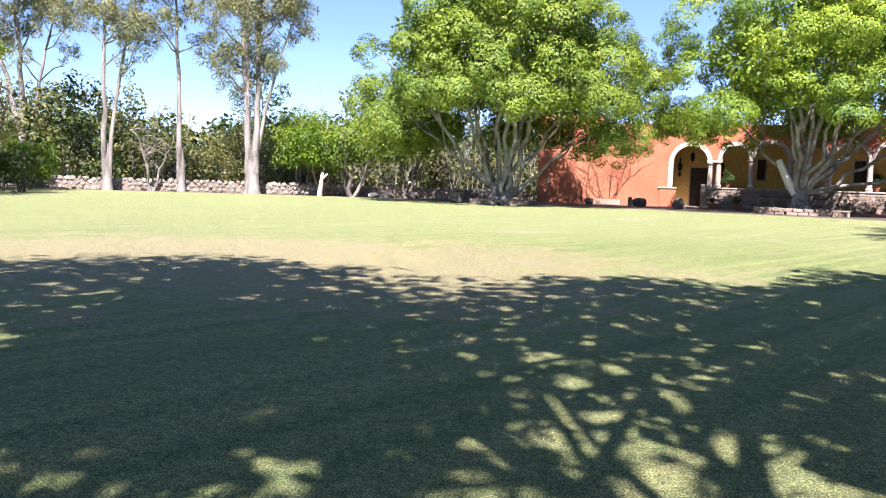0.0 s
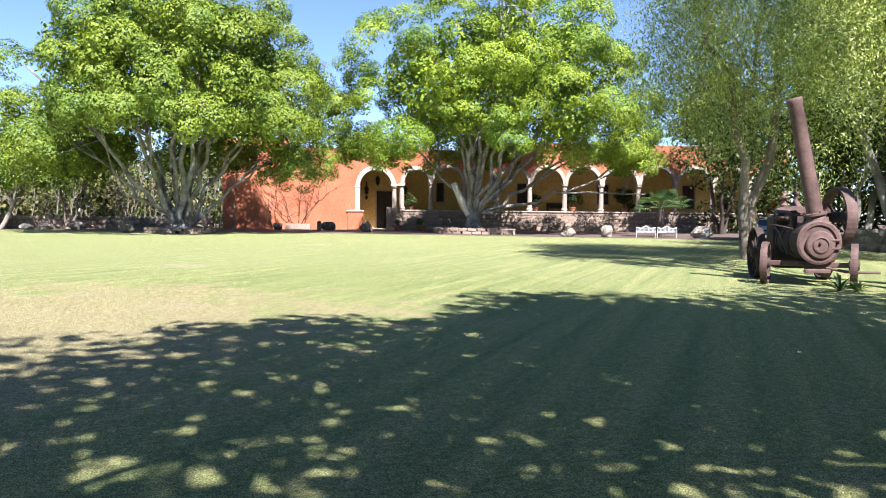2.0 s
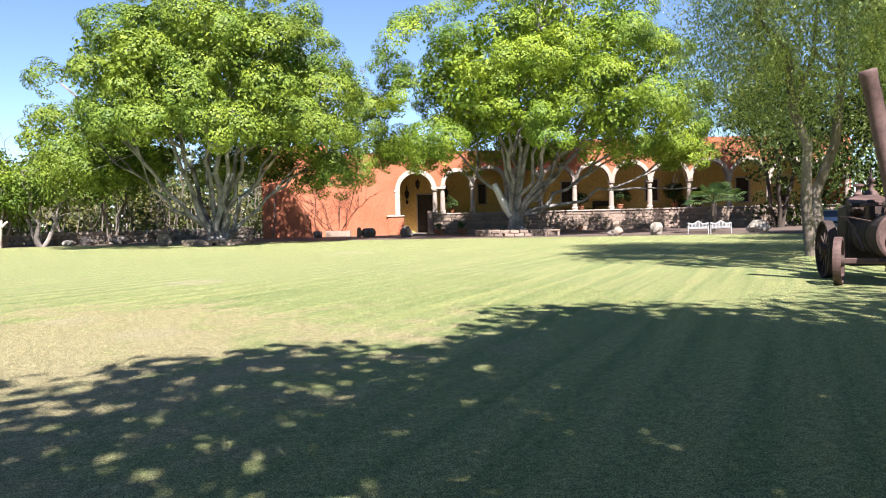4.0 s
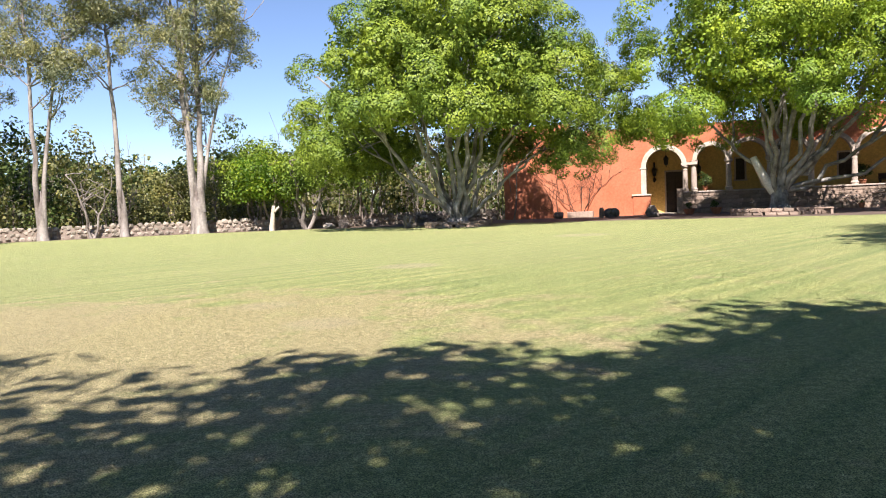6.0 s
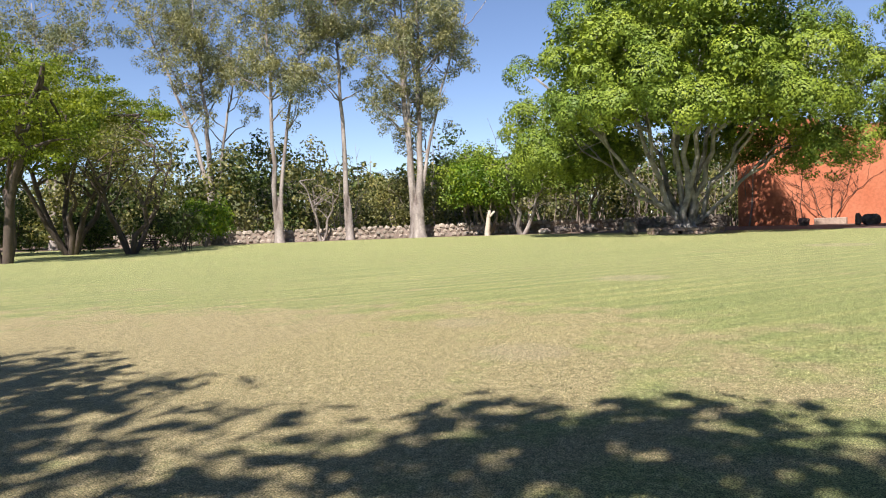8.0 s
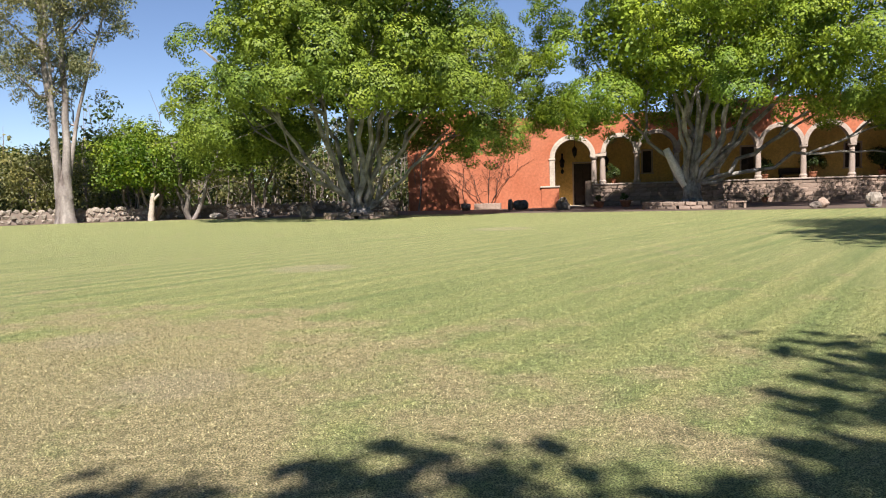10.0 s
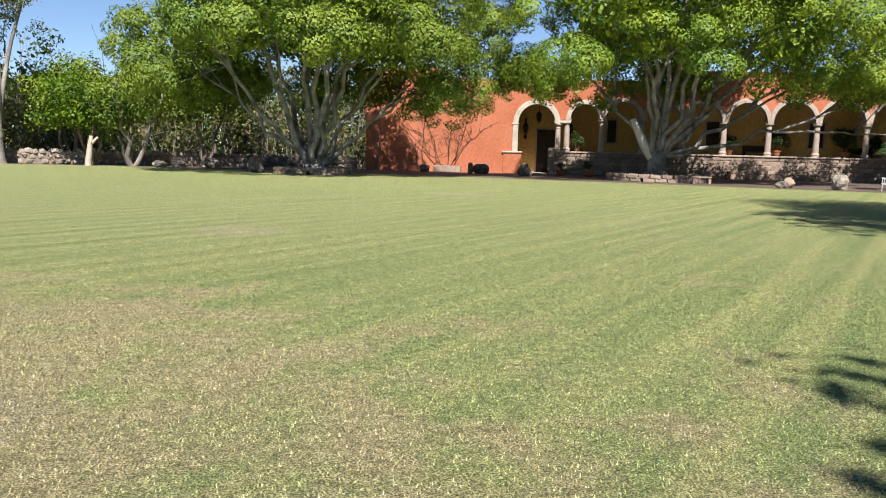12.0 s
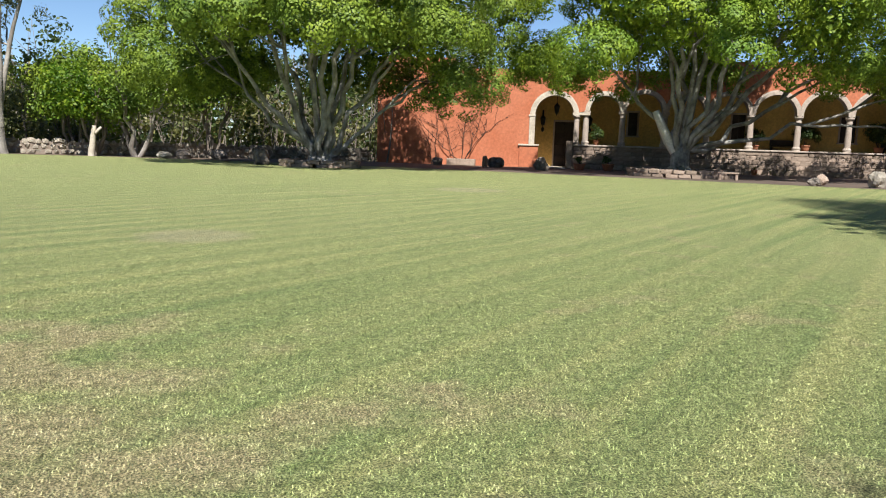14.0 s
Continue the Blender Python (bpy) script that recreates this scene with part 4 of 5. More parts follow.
# ---- stones ----
def rock_mesh(seed, material, subdiv=2, rough=0.22, flat=0.0):
    rng = np.random.default_rng(seed)
    bm = bmesh.new()
    bmesh.ops.create_icosphere(bm, subdivisions=subdiv, radius=0.5)
    off = Vector(rng.uniform(0, 50, 3))
    for v in bm.verts:
        n = noise.noise(v.co * 2.2 + off) * rough + noise.noise(v.co * 5.0 + off) * rough * 0.35
        v.co *= 1 + n
        c = v.co
        if not flat:
            v.co = Vector([math.copysign(min(abs(q), 0.40 + 0.05 * rng.random()), q) for q in c])
        elif c.z > 0:
            v.co = Vector((c.x * (1 - 0.25 * c.z), c.y * (1 - 0.25 * c.z), min(c.z, 0.46) * 1.05))
        if flat and v.co.z < -flat:
            v.co.z = -flat
    me = bpy.data.meshes.new("rock")
    bm.to_mesh(me)
    bm.free()
    me.materials.append(material)
    return me


def rock(label, x, y, size, seed, material, turn=0.0, tilt=0.0, name="boulder"):
    me = rock_mesh(seed, material, 3, 0.55, 0.36)
    ob = part(name, me, material)
    ob.matrix_basis = pose(x, y, rise(x, y) + size[2] * 0.36, tilt, 0, turn) @ Matrix.Diagonal((*size, 1))
    return tagged(ob, label, "rock")


rock("pale upright boulder at the edge of the lawn", 33.9, 48.4, (0.95, 0.8, 1.05), 5, M_rock, 20)
rock("pale pointed boulder at the edge of the lawn", 40.4, 45.6, (1.6, 1.0, 1.05), 9, M_rock, -30, 0)
rock("low grey stone at the edge of the lawn", 31.2, 49.8, (0.75, 0.6, 0.5), 12, M_greyrock, 40)
rock("squat block of stone on the forecourt", 31.9, 50.2, (0.7, 0.6, 0.75), 13, M_masonry, 10)
rock("dark rounded stone before the red wall", 18.0, 69.6, (1.25, 0.8, 0.95), 15, M_greyrock, 15)
rock("pale standing slab leaning on a dark stone", 17.2, 69.5, (0.4, 0.5, 1.05), 16, M_masonry, 5)
rock("small dark arched stone by the entrance", 20.3, 65.0, (0.9, 0.6, 1.15), 17, M_greyrock, -15)
rock("small dark block beside the red wall", 13.9, 72.0, (0.8, 0.7, 0.75), 18, M_greyrock, 10)
rock("dark worn stone block under the great fig", 0.9, 62.0, (1.0, 0.8, 1.15), 19, M_greyrock, 12)
rock("dark stone lying before the wall", -5.4, 71.5, (1.3, 0.9, 0.8), 20, M_greyrock, 30)
rock("dark stone lying before the wall", -3.0, 72.4, (1.5, 0.9, 0.9), 21, M_greyrock, -20)
rock("grey stone at the foot of a small tree", -6.6, 70.6, (1.0, 0.8, 0.6), 22, M_rock, 50)

RUBBLE = [rock_mesh(100 + k, M_rubble, 1, 0.75) for k in range(9)]


def rubble_wall(label, points, height, step, courses, seed):
    rng = np.random.default_rng(seed)
    wall = thing("stone_wall", label, "wall", kind="structure")
    bm = bmesh.new()
    prev = None
    for x, y in points:
        z = rise(x, y)
        cur = [bm.verts.new((x, y + d, z + h)) for d, h in ((-0.16, -0.1), (-0.16, height * 0.82), (0.22, height * 0.82), (0.22, -0.1))]
        if prev:
            for k in range(4):
                bm.faces.new((prev[k], prev[(k + 1) % 4], cur[(k + 1) % 4], cur[k]))
        else:
            bm.faces.new(cur)
        prev = cur
    bm.faces.new(prev[::-1])
    part("core", bm, M_mortar, wall, "packed earth between the stones")
    for (x0, y0), (x1, y1) in zip(points, points[1:]):
        length = math.hypot(x1 - x0, y1 - y0)
        n = max(1, int(length / step))
        ang = math.degrees(math.atan2(y1 - y0, x1 - x0))
        for c in range(courses):
            for k in range(n):
                f = (k + 0.5 * (c % 2) + rng.uniform(-0.25, 0.25)) / n
                s = step * rng.uniform(0.85, 1.5)
                h = height / courses * rng.uniform(1.1, 1.6)
                x, y = x0 + (x1 - x0) * f, y0 + (y1 - y0) * f - rng.uniform(-0.02, 0.14)
                part("stone", RUBBLE[rng.integers(0, 9)], M_rubble, wall, m=pose(x, y, rise(x, y) + height * (c + 0.5) / courses + rng.uniform(-0.05, 0.05), rng.uniform(-20, 20), rng.uniform(-25, 25), ang + rng.uniform(-25, 25)) @ Matrix.Diagonal((s, 0.55, h, 1)))


rubble_wall("low dry-stone rubble wall behind the tall trees", [(-47, 66.6), (-36, 68.4), (-28, 70.2), (-20, 73.0), (-10, 75.0), (0, 77.5), (9, 80.5)], 1.15, 0.54, 3, 5)
rubble_wall("low dark rubble wall behind the engine", [(26.5, 17.5), (31.5, 21.0), (35.0, 29.0)], 1.1, 0.6, 3, 6)


# masonry of the arcade base: single stones, recessed joints
MASON = []
for k in range(10):
    rng_m = np.random.default_rng(200 + k)
    bm = bmesh.new()
    box(bm, -0.5, 0.5, -0.5, 0.5, -0.5, 0.5, bevel=0.09)
    for v in bm.verts:
        v.co += Vector(rng_m.normal(0, 0.045, 3))
    me = bpy.data.meshes.new("stone")
    bm.to_mesh(me)
    bm.free()
    me.materials.append(M_masonry)
    MASON.append(me)


def ring_wall(label, x, y, rx, ry, height, n, seed):
    """A low ring of stones round a tree."""
    rng = np.random.default_rng(seed)
    ringw = thing("planter_ring", label, "planter", pose(x, y, 0))
    part("soil", lathe([(rx * 0.93, 0.0), (rx * 0.93, height * 0.7), (0.02, height * 0.8)], 28), M_dirt, ringw, "bare soil")
    for c in range(2):
        for k in range(n):
            w = 2 * math.pi * (k + 0.5 * c + rng.uniform(-0.12, 0.12)) / n
            part("stone", MASON[rng.integers(0, 10)], M_masonry, ringw, m=pose(math.cos(w) * rx, math.sin(w) * ry, height * (0.25 + 0.5 * c), rng.uniform(-3, 3), rng.uniform(-3, 3), math.degrees(w) + 90) @ Matrix.Diagonal((2 * math.pi * rx / n * rng.uniform(0.85, 1.1), 0.42 + rng.uniform(0, 0.1), height * 0.52, 1)))


ring_wall("low stone ring round the great fig tree", FIG1[0], FIG1[1], 2.3, 2.3, 0.42, 20, 3)
ring_wall("low stone ring round the yellow-green fig tree", FIG2[0], FIG2[1], 3.1, 3.1, 0.5, 26, 4)

def masonry():
    rng = np.random.default_rng(8)
    z = 0.0
    for h in (0.44, 0.38, 0.36, 0.36, 0.34):
        x = 2.8
        while x < 40:
            w = rng.uniform(0.5, 1.15)
            part("stone", MASON[rng.integers(0, 10)], M_masonry, house, m=pose(x + w / 2, 0.1, z + h / 2, 0, rng.uniform(-3, 3), 0) @ Matrix.Diagonal((w * 0.97, 0.24 + rng.uniform(0, 0.05), h * rng.uniform(0.9, 1.02), 1)))
            x += w
        z += h


# ---- arcade and forecourt things ----
def lantern(x, y, z, hang=True):
    lamp = thing("lantern", "black iron hanging lantern under the arch" if hang else "black iron wall lantern on the ochre wall", "lantern", at_house(x, y, z), "arcade lanterns")
    part("cage", lathe([(0.10, -0.45), (0.16, -0.40), (0.24, 0.12), (0.26, 0.15), (0.18, 0.28), (0.05, 0.42), (0.03, 0.5)], 6), M_iron, lamp)
    part("finial", lathe([(0.01, -0.62), (0.06, -0.54), (0.04, -0.46)], 6), M_iron, lamp)
    if hang:
        part("chain", lathe([(0.02, 0.48), (0.02, 1.5)], 6), M_iron, lamp)
    else:
        part("bracket", boxes((-0.04, 0.04, 0, 0.45, 0.42, 0.5), (-0.08, 0.08, 0.40, 0.46, 0.0, 0.9)), M_iron, lamp)
        part("lower_lamp", lathe([(0.03, -1.05), (0.12, -0.95), (0.15, -0.7), (0.04, -0.6)], 6), M_iron, lamp)
    return lamp


lantern(1.3, 1.6, 5.0)
lantern(0.15, DEEP - 0.46, 4.1, False)
lantern(4.3, DEEP - 0.46, 4.1, False)


def blades(rng, n, length, width, tilt, base=(0, 0, 0), arch=0.5, fold=True):
    """Arched strap leaves from one point, in one mesh each."""
    out = []
    for k in range(n):
        w = 2 * math.pi * (k + rng.uniform(-0.3, 0.3)) / n
        l, t = length * rng.uniform(0.75, 1.1), tilt * rng.uniform(0.5, 1.4)
        verts, faces = [], []
        steps = 6
        for i in range(steps + 1):
            f = i / steps
            r, z = l * math.sin(t) * f, l * (math.cos(t) * f - arch * f * f)
            ww = width * (0.4 + 1.3 * f) * (1 - f) ** 0.6 + 0.004
            c = np.array([math.cos(w), math.sin(w), 0])
            s = np.array([-math.sin(w), math.cos(w), 0])
            p = np.array(base) + c * r + np.array([0, 0, z])
            verts += [p + s * ww, p - np.array([0, 0, ww * 0.5 if fold else 0]), p - s * ww]
        for i in range(steps):
            for a in (0, 1):
                faces.append((3 * i + a, 3 * i + a + 1, 3 * i + a + 4, 3 * i + a + 3))
        out.append(mesh_from("leaf", verts, faces, True))
    return out


def pot_plant(label, m, seed, pot_r=0.32, pot_h=0.55, plant=1.0, pot=True, leafy=True, material=None):
    rng = np.random.default_rng(seed)
    p = thing("potted_plant", label, "plant", m)
    part("pot", lathe([(pot_r * 0.6, 0), (pot_r * 0.95, pot_h * 0.55), (pot_r, pot_h * 0.85), (pot_r * 1.12, pot_h * 0.88), (pot_r * 1.12, pot_h), (pot_r * 0.95, pot_h), (pot_r * 0.9, pot_h * 0.85), (0.01, pot_h * 0.85)], 16), M_terracotta, p, smooth=True)
    if leafy:
        cl = crown_clumps(rng, 14, (0, 0, pot_h + plant * 0.55), (plant * 0.6, plant * 0.6, plant * 0.5), -0.8, (0.3, 1.0))
        part("stem", tubes([(bend(rng, (0, 0, pot_h * 0.8), c, 0.1, 5, 0.05), np.linspace(0.03, 0.01, 5)) for c in cl[:6]], 5), M_bark, p)
        part("foliage", clump_leaves("foliage", cl, np.full(len(cl), plant * 0.26), 900, 0.14, rng), material or M_bushleaf, p)
    else:
        for me in blades(rng, 13, plant, 0.05, 0.8, (0, 0, pot_h * 0.85), 0.3):
            part("leaf", me, M_bushleaf, p)
    return p


pot_plant("leafy plant in a terracotta pot on the arcade floor", at_house(22.4, 3.2, FLOOR), 1, 0.36, 0.6, 1.7)
pot_plant("leafy plant in a terracotta pot on the arcade floor", at_house(28.2, 3.0, FLOOR), 2, 0.36, 0.6, 1.9)
pot_plant("leafy plant in a terracotta pot on the arcade floor", at_house(18.3, 3.2, FLOOR), 3, 0.3, 0.5, 1.3)
pot_plant("flowering plant in a pale urn on the arcade parapet", at_house(4.75, 1.4, FLOOR), 4, 0.24, 0.5, 1.1)
pot_plant("leafy plant in a terracotta pot on the arcade floor", at_house(31.0, 3.4, FLOOR), 5, 0.36, 0.6, 1.6)
pot_plant("dark leafy pot plant at the foot of the stone base", at_house(3.2, -3.6), 6, 0.45, 0.5, 0.5)
pot_plant("dark leafy pot plant at the foot of the stone base", at_house(5.4, -4.2), 7, 0.45, 0.55, 0.6)
pot_plant("spiky agave in a small dark pot", at_house(17.3, -1.0), 8, 0.25, 0.45, 0.7, leafy=False)


def arcade_seat(x, y):
    b = thing("wooden_bench", "dark wooden bench against the ochre arcade wall", "bench", at_house(x, y, FLOOR))
    part("seat", boxes((-1.1, 1.1, -0.25, 0.25, 0.42, 0.48), bevel=0.01), M_wood, b)
    part("backrest", boxes((-1.1, 1.1, 0.2, 0.25, 0.5, 1.0), bevel=0.01), M_wood, b)
    for sx in (-1.0, 1.0):
        part("leg", boxes((sx - 0.05, sx + 0.05, -0.24, 0.24, 0, 0.42)), M_wood, b)
        part("armrest", boxes((sx - 0.05, sx + 0.05, -0.25, 0.22, 0.62, 0.68)), M_wood, b)


arcade_seat(20.9, 4.1)
arcade_seat(30.0, 4.1)


def trough():
    t = thing("stone_trough", "worn grey stone planting trough under the vine", "planter", at_house(-6.6, -0.75))
    part("basin", boxes((-1.2, 1.2, -0.5, -0.36, 0, 0.55), (-1.2, 1.2, 0.36, 0.5, 0, 0.55), (-1.2, -1.05, -0.36, 0.36, 0, 0.55), (1.05, 1.2, -0.36, 0.36, 0, 0.55), bevel=0.03), M_masonry, t)
    part("soil", boxes((-1.05, 1.05, -0.36, 0.36, 0.0, 0.45)), M_dirt, t)


trough()


def vine():
    """The bare climber on the red wall and its stems."""
    rng = np.random.default_rng(14)
    v = thing("vine", "leafless brown climber trained on the red wall", "vine", at_house(-6.6, 0))
    for k, (bx, ex, h) in enumerate([(-0.2, -4.6, 4.6), (0.0, 0.3, 4.4), (0.3, 1.6, 5.2), (-2.4, -2.2, 4.2), (-0.6, -2.6, 5.6), (0.2, 3.0, 3.6), (-2.6, -3.0, 3.0)]):
        a, e = np.array([bx, -0.5 if bx > -1 else -0.12, 0.4 if bx > -1 else 0.0]), np.array([ex, -0.10, h])
        p = bend(rng, a, e, 0.12 if k % 2 else -0.06, 10, 0.035)
        p[:, 1] = np.minimum(p[:, 1], -0.06)
        paths = [(p, np.linspace(0.04, 0.014, 10))]
        for q in range(9):
            i = rng.integers(2, 9)
            t = p[i] + np.array([rng.normal(0, 1.0), 0, rng.uniform(0.3, 1.6)])
            t[1] = -0.06
            s = bend(rng, p[i], t, 0.06, 6, 0.05)
            s[:, 1] = np.minimum(s[:, 1], -0.05)
            paths.append((s, np.linspace(0.017, 0.007, 6)))
            for z in range(2):
                j = rng.integers(2, 6)
                t2 = s[j] + np.array([rng.normal(0, 0.5), 0, rng.uniform(0.1, 0.6)])
                t2[1] = -0.06
                paths.append((np.linspace(s[j], t2, 4), np.linspace(0.010, 0.005, 4)))
        part("stem", tubes(paths, 5), M_vine, v)


vine()


def white_bench(m):
    b = thing("garden_bench", "white ornate cast-iron bench facing the lawn", "bench", m, "white benches")
    w = 1.42
    for i in range(6):
        y = -0.22 + i * 0.085
        part("seat_slat", boxes((-w / 2, w / 2, y, y + 0.06, 0.42, 0.45), bevel=0.006), M_whitemetal, b)
    def crest(x):
        return 0.86 + 0.14 * math.exp(-((x) / 0.22) ** 2) + 0.04 * math.cos(x * 9)
    bm = bmesh.new()
    xs = [-w / 2 + w * i / 30 for i in range(31)]
    wall_strip(bm, xs, [crest(x) - 0.09 for x in xs], [crest(x) for x in xs], 0.28, 0.32)
    part("top_rail", bm, M_whitemetal, b)
    part("lower_rail", boxes((-w / 2, w / 2, 0.27, 0.31, 0.48, 0.53)), M_whitemetal, b)
    for i in range(15):
        x = -w / 2 + 0.05 + i * (w - 0.1) / 14
        part("back_bar", boxes((x - 0.018, x + 0.018, 0.285, 0.31, 0.53, crest(x) - 0.08)), M_whitemetal, b)
    for sx in (-w / 2 + 0.03, w / 2 - 0.03):
        for y in (-0.22, 0.28):
            part("leg", lathe([(0.035, 0), (0.02, 0.08), (0.03, 0.3), (0.02, 0.43)], 8, Matrix.Translation((sx, y, 0))), M_whitemetal, b)
        part("armrest", boxes((sx - 0.025, sx + 0.025, -0.26, 0.3, 0.62, 0.66), (sx - 0.02, sx + 0.02, -0.25, -0.21, 0.43, 0.63), bevel=0.008), M_whitemetal, b)


bd = Vector((38.5 - 36.2, 45.9 - 47.7, 0)).normalized()
for f in (0.76, 2.28):
    white_bench(pose(36.1 + bd.x * f, 47.9 + bd.y * f, 0, 0, 0, math.degrees(math.atan2(bd.y, bd.x))) @ Matrix.Diagonal((1.0, 1.0, 0.88, 1)))


def stone_table():
    t = thing("stone_bench", "small pale stone slab on two legs beside the fig", "bench", pose(28.8, 54.5, 0, 0, 0, -20))
    part("slab", boxes((-0.6, 0.6, -0.22, 0.22, 0.38, 0.48), bevel=0.02), M_masonry, t)
    for sx in (-0.48, 0.48):
        part("leg", boxes((sx - 0.08, sx + 0.08, -0.18, 0.18, 0, 0.38), bevel=0.02), M_masonry, t)


stone_table()


def fan_palm(m, seed):
    rng = np.random.default_rng(seed)
    p = thing("palm", "young fan palm with spreading split leaves", "palm", m)
    part("trunk", lathe([(0.22, 0), (0.17, 0.4), (0.19, 0.9), (0.15, 1.5), (0.2, 1.9), (0.08, 2.3)], 10), M_bark, p)
    for k in range(22):
        w, e = k * 2.4, rng.uniform(0.05, 1.15)
        d = np.array([math.cos(w) * math.cos(e), math.sin(w) * math.cos(e), math.sin(e)])
        base = np.array([0, 0, 2.1])
        hub = base + d * rng.uniform(0.9, 1.4) + np.array([0, 0, -0.15])
        side = np.cross(d, [0, 0, 1.0])
        side /= np.linalg.norm(side)
        verts, faces = [hub], []
        L = rng.uniform(0.75, 1.0)
        for i in range(15):
            a = (i - 7) / 7 * 1.5
            mid = hub + (d * math.cos(a) + side * math.sin(a)) * L * 0.6
            tip = hub + (d * math.cos(a) + side * math.sin(a)) * L + np.array([0, 0, -0.25 * L])
            s2 = (side * math.cos(a) - d * math.sin(a)) * 0.045
            n = len(verts)
            verts += [mid - s2, tip, mid + s2]
            faces += [(0, n, n + 2), (n, n + 1, n + 2)]
        leaf = part("leaf", mesh_from("leaf", verts, faces), M_palmleaf, p)
        part("stalk", tubes([(np.array([base, (base + hub) / 2 + np.array([0, 0, 0.06]), hub]), [0.03, 0.025, 0.018])], 5), M_palmleaf, leaf)


fan_palm(pose(39.0, 48.6, 0.0) @ Matrix.Diagonal((1.15, 1.15, 1.05, 1)), 4)


def post(x, y):
    p = thing("post", "pale weathered forked stump beside the lawn", "post", on_ground(x, y))
    rng = np.random.default_rng(2)
    part("stump", tubes([(bend(rng, (0, 0, -0.1), (0.25, 0, 2.2), 0.02, 6, 0.02), np.linspace(0.26, 0.16, 6)), (bend(rng, (0.15, 0, 1.5), (0.75, 0, 2.1), 0.02, 5, 0.02), np.linspace(0.13, 0.09, 5))], 9), M_white, p)


post(-11.8, 71.2)


def agave(x, y, size, seed):
    rng = np.random.default_rng(seed)
    a = thing("agave", "small green strap-leaved plant in the lawn", "plant", pose(x, y, 0))
    for me in blades(rng, 15, size, 0.035, 0.7, (0, 0, 0), 0.45):
        part("leaf", me, M_palmleaf, a)


agave(15.3, 13.2, 0.75, 9)
agave(15.6, 13.0, 0.5, 10)


def garden_seat(x, y, turn):
    b = thing("iron_bench", "dark iron garden bench under the spreading trees", "bench", on_ground(x, y, turn))
    for i in range(4):
        part("seat_slat", boxes((-0.7, 0.7, -0.22 + i * 0.12, -0.13 + i * 0.12, 0.42, 0.45)), M_iron, b)
    for z in (0.58, 0.72, 0.86):
        part("back_slat", boxes((-0.7, 0.7, 0.25, 0.28, z, z + 0.09)), M_iron, b)
    for sx in (-0.66, 0.66):
        part("frame", boxes((sx - 0.03, sx + 0.03, -0.25, -0.2, 0, 0.64), (sx - 0.03, sx + 0.03, 0.23, 0.28, 0, 0.95), (sx - 0.03, sx + 0.03, -0.25, 0.28, 0.60, 0.65)), M_iron, b)


garden_seat(-33.2, 53.0, 30)
garden_seat(-31.0, 54.2, 20)


# ---- the portable steam engine ----
def turned(axis_m, profile, sides=24):
    return lathe(profile, sides, axis_m)


def spoked_wheel(name, parent, m, radius, width, spokes, rim_mat, spoke_mat, label=""):
    """A wheel whose axle lies along x."""
    X = pose(0, 0, 0, 0, 90, 0)
    hub = part(name, lathe([(0.05, -width * 0.75), (0.11, -width * 0.7), (0.13, -width * 0.3), (0.13, width * 0.3), (0.11, width * 0.7), (0.05, width * 0.75)], 16, X), spoke_mat, parent, label, m)
    w = width / 2
    part("rim", lathe([(radius - 0.05, -w), (radius, -w), (radius + 0.006, 0), (radius, w), (radius - 0.05, w), (radius - 0.03, 0), (radius - 0.05, -w)], 36, X), rim_mat, hub)
    for k in range(spokes):
        part("spoke", boxes((-0.02, 0.02, -0.025, 0.025, 0.1, radius - 0.03)), spoke_mat, hub, m=pose(0, 0, 0, 360 * k / spokes, 0, 0))
    return hub


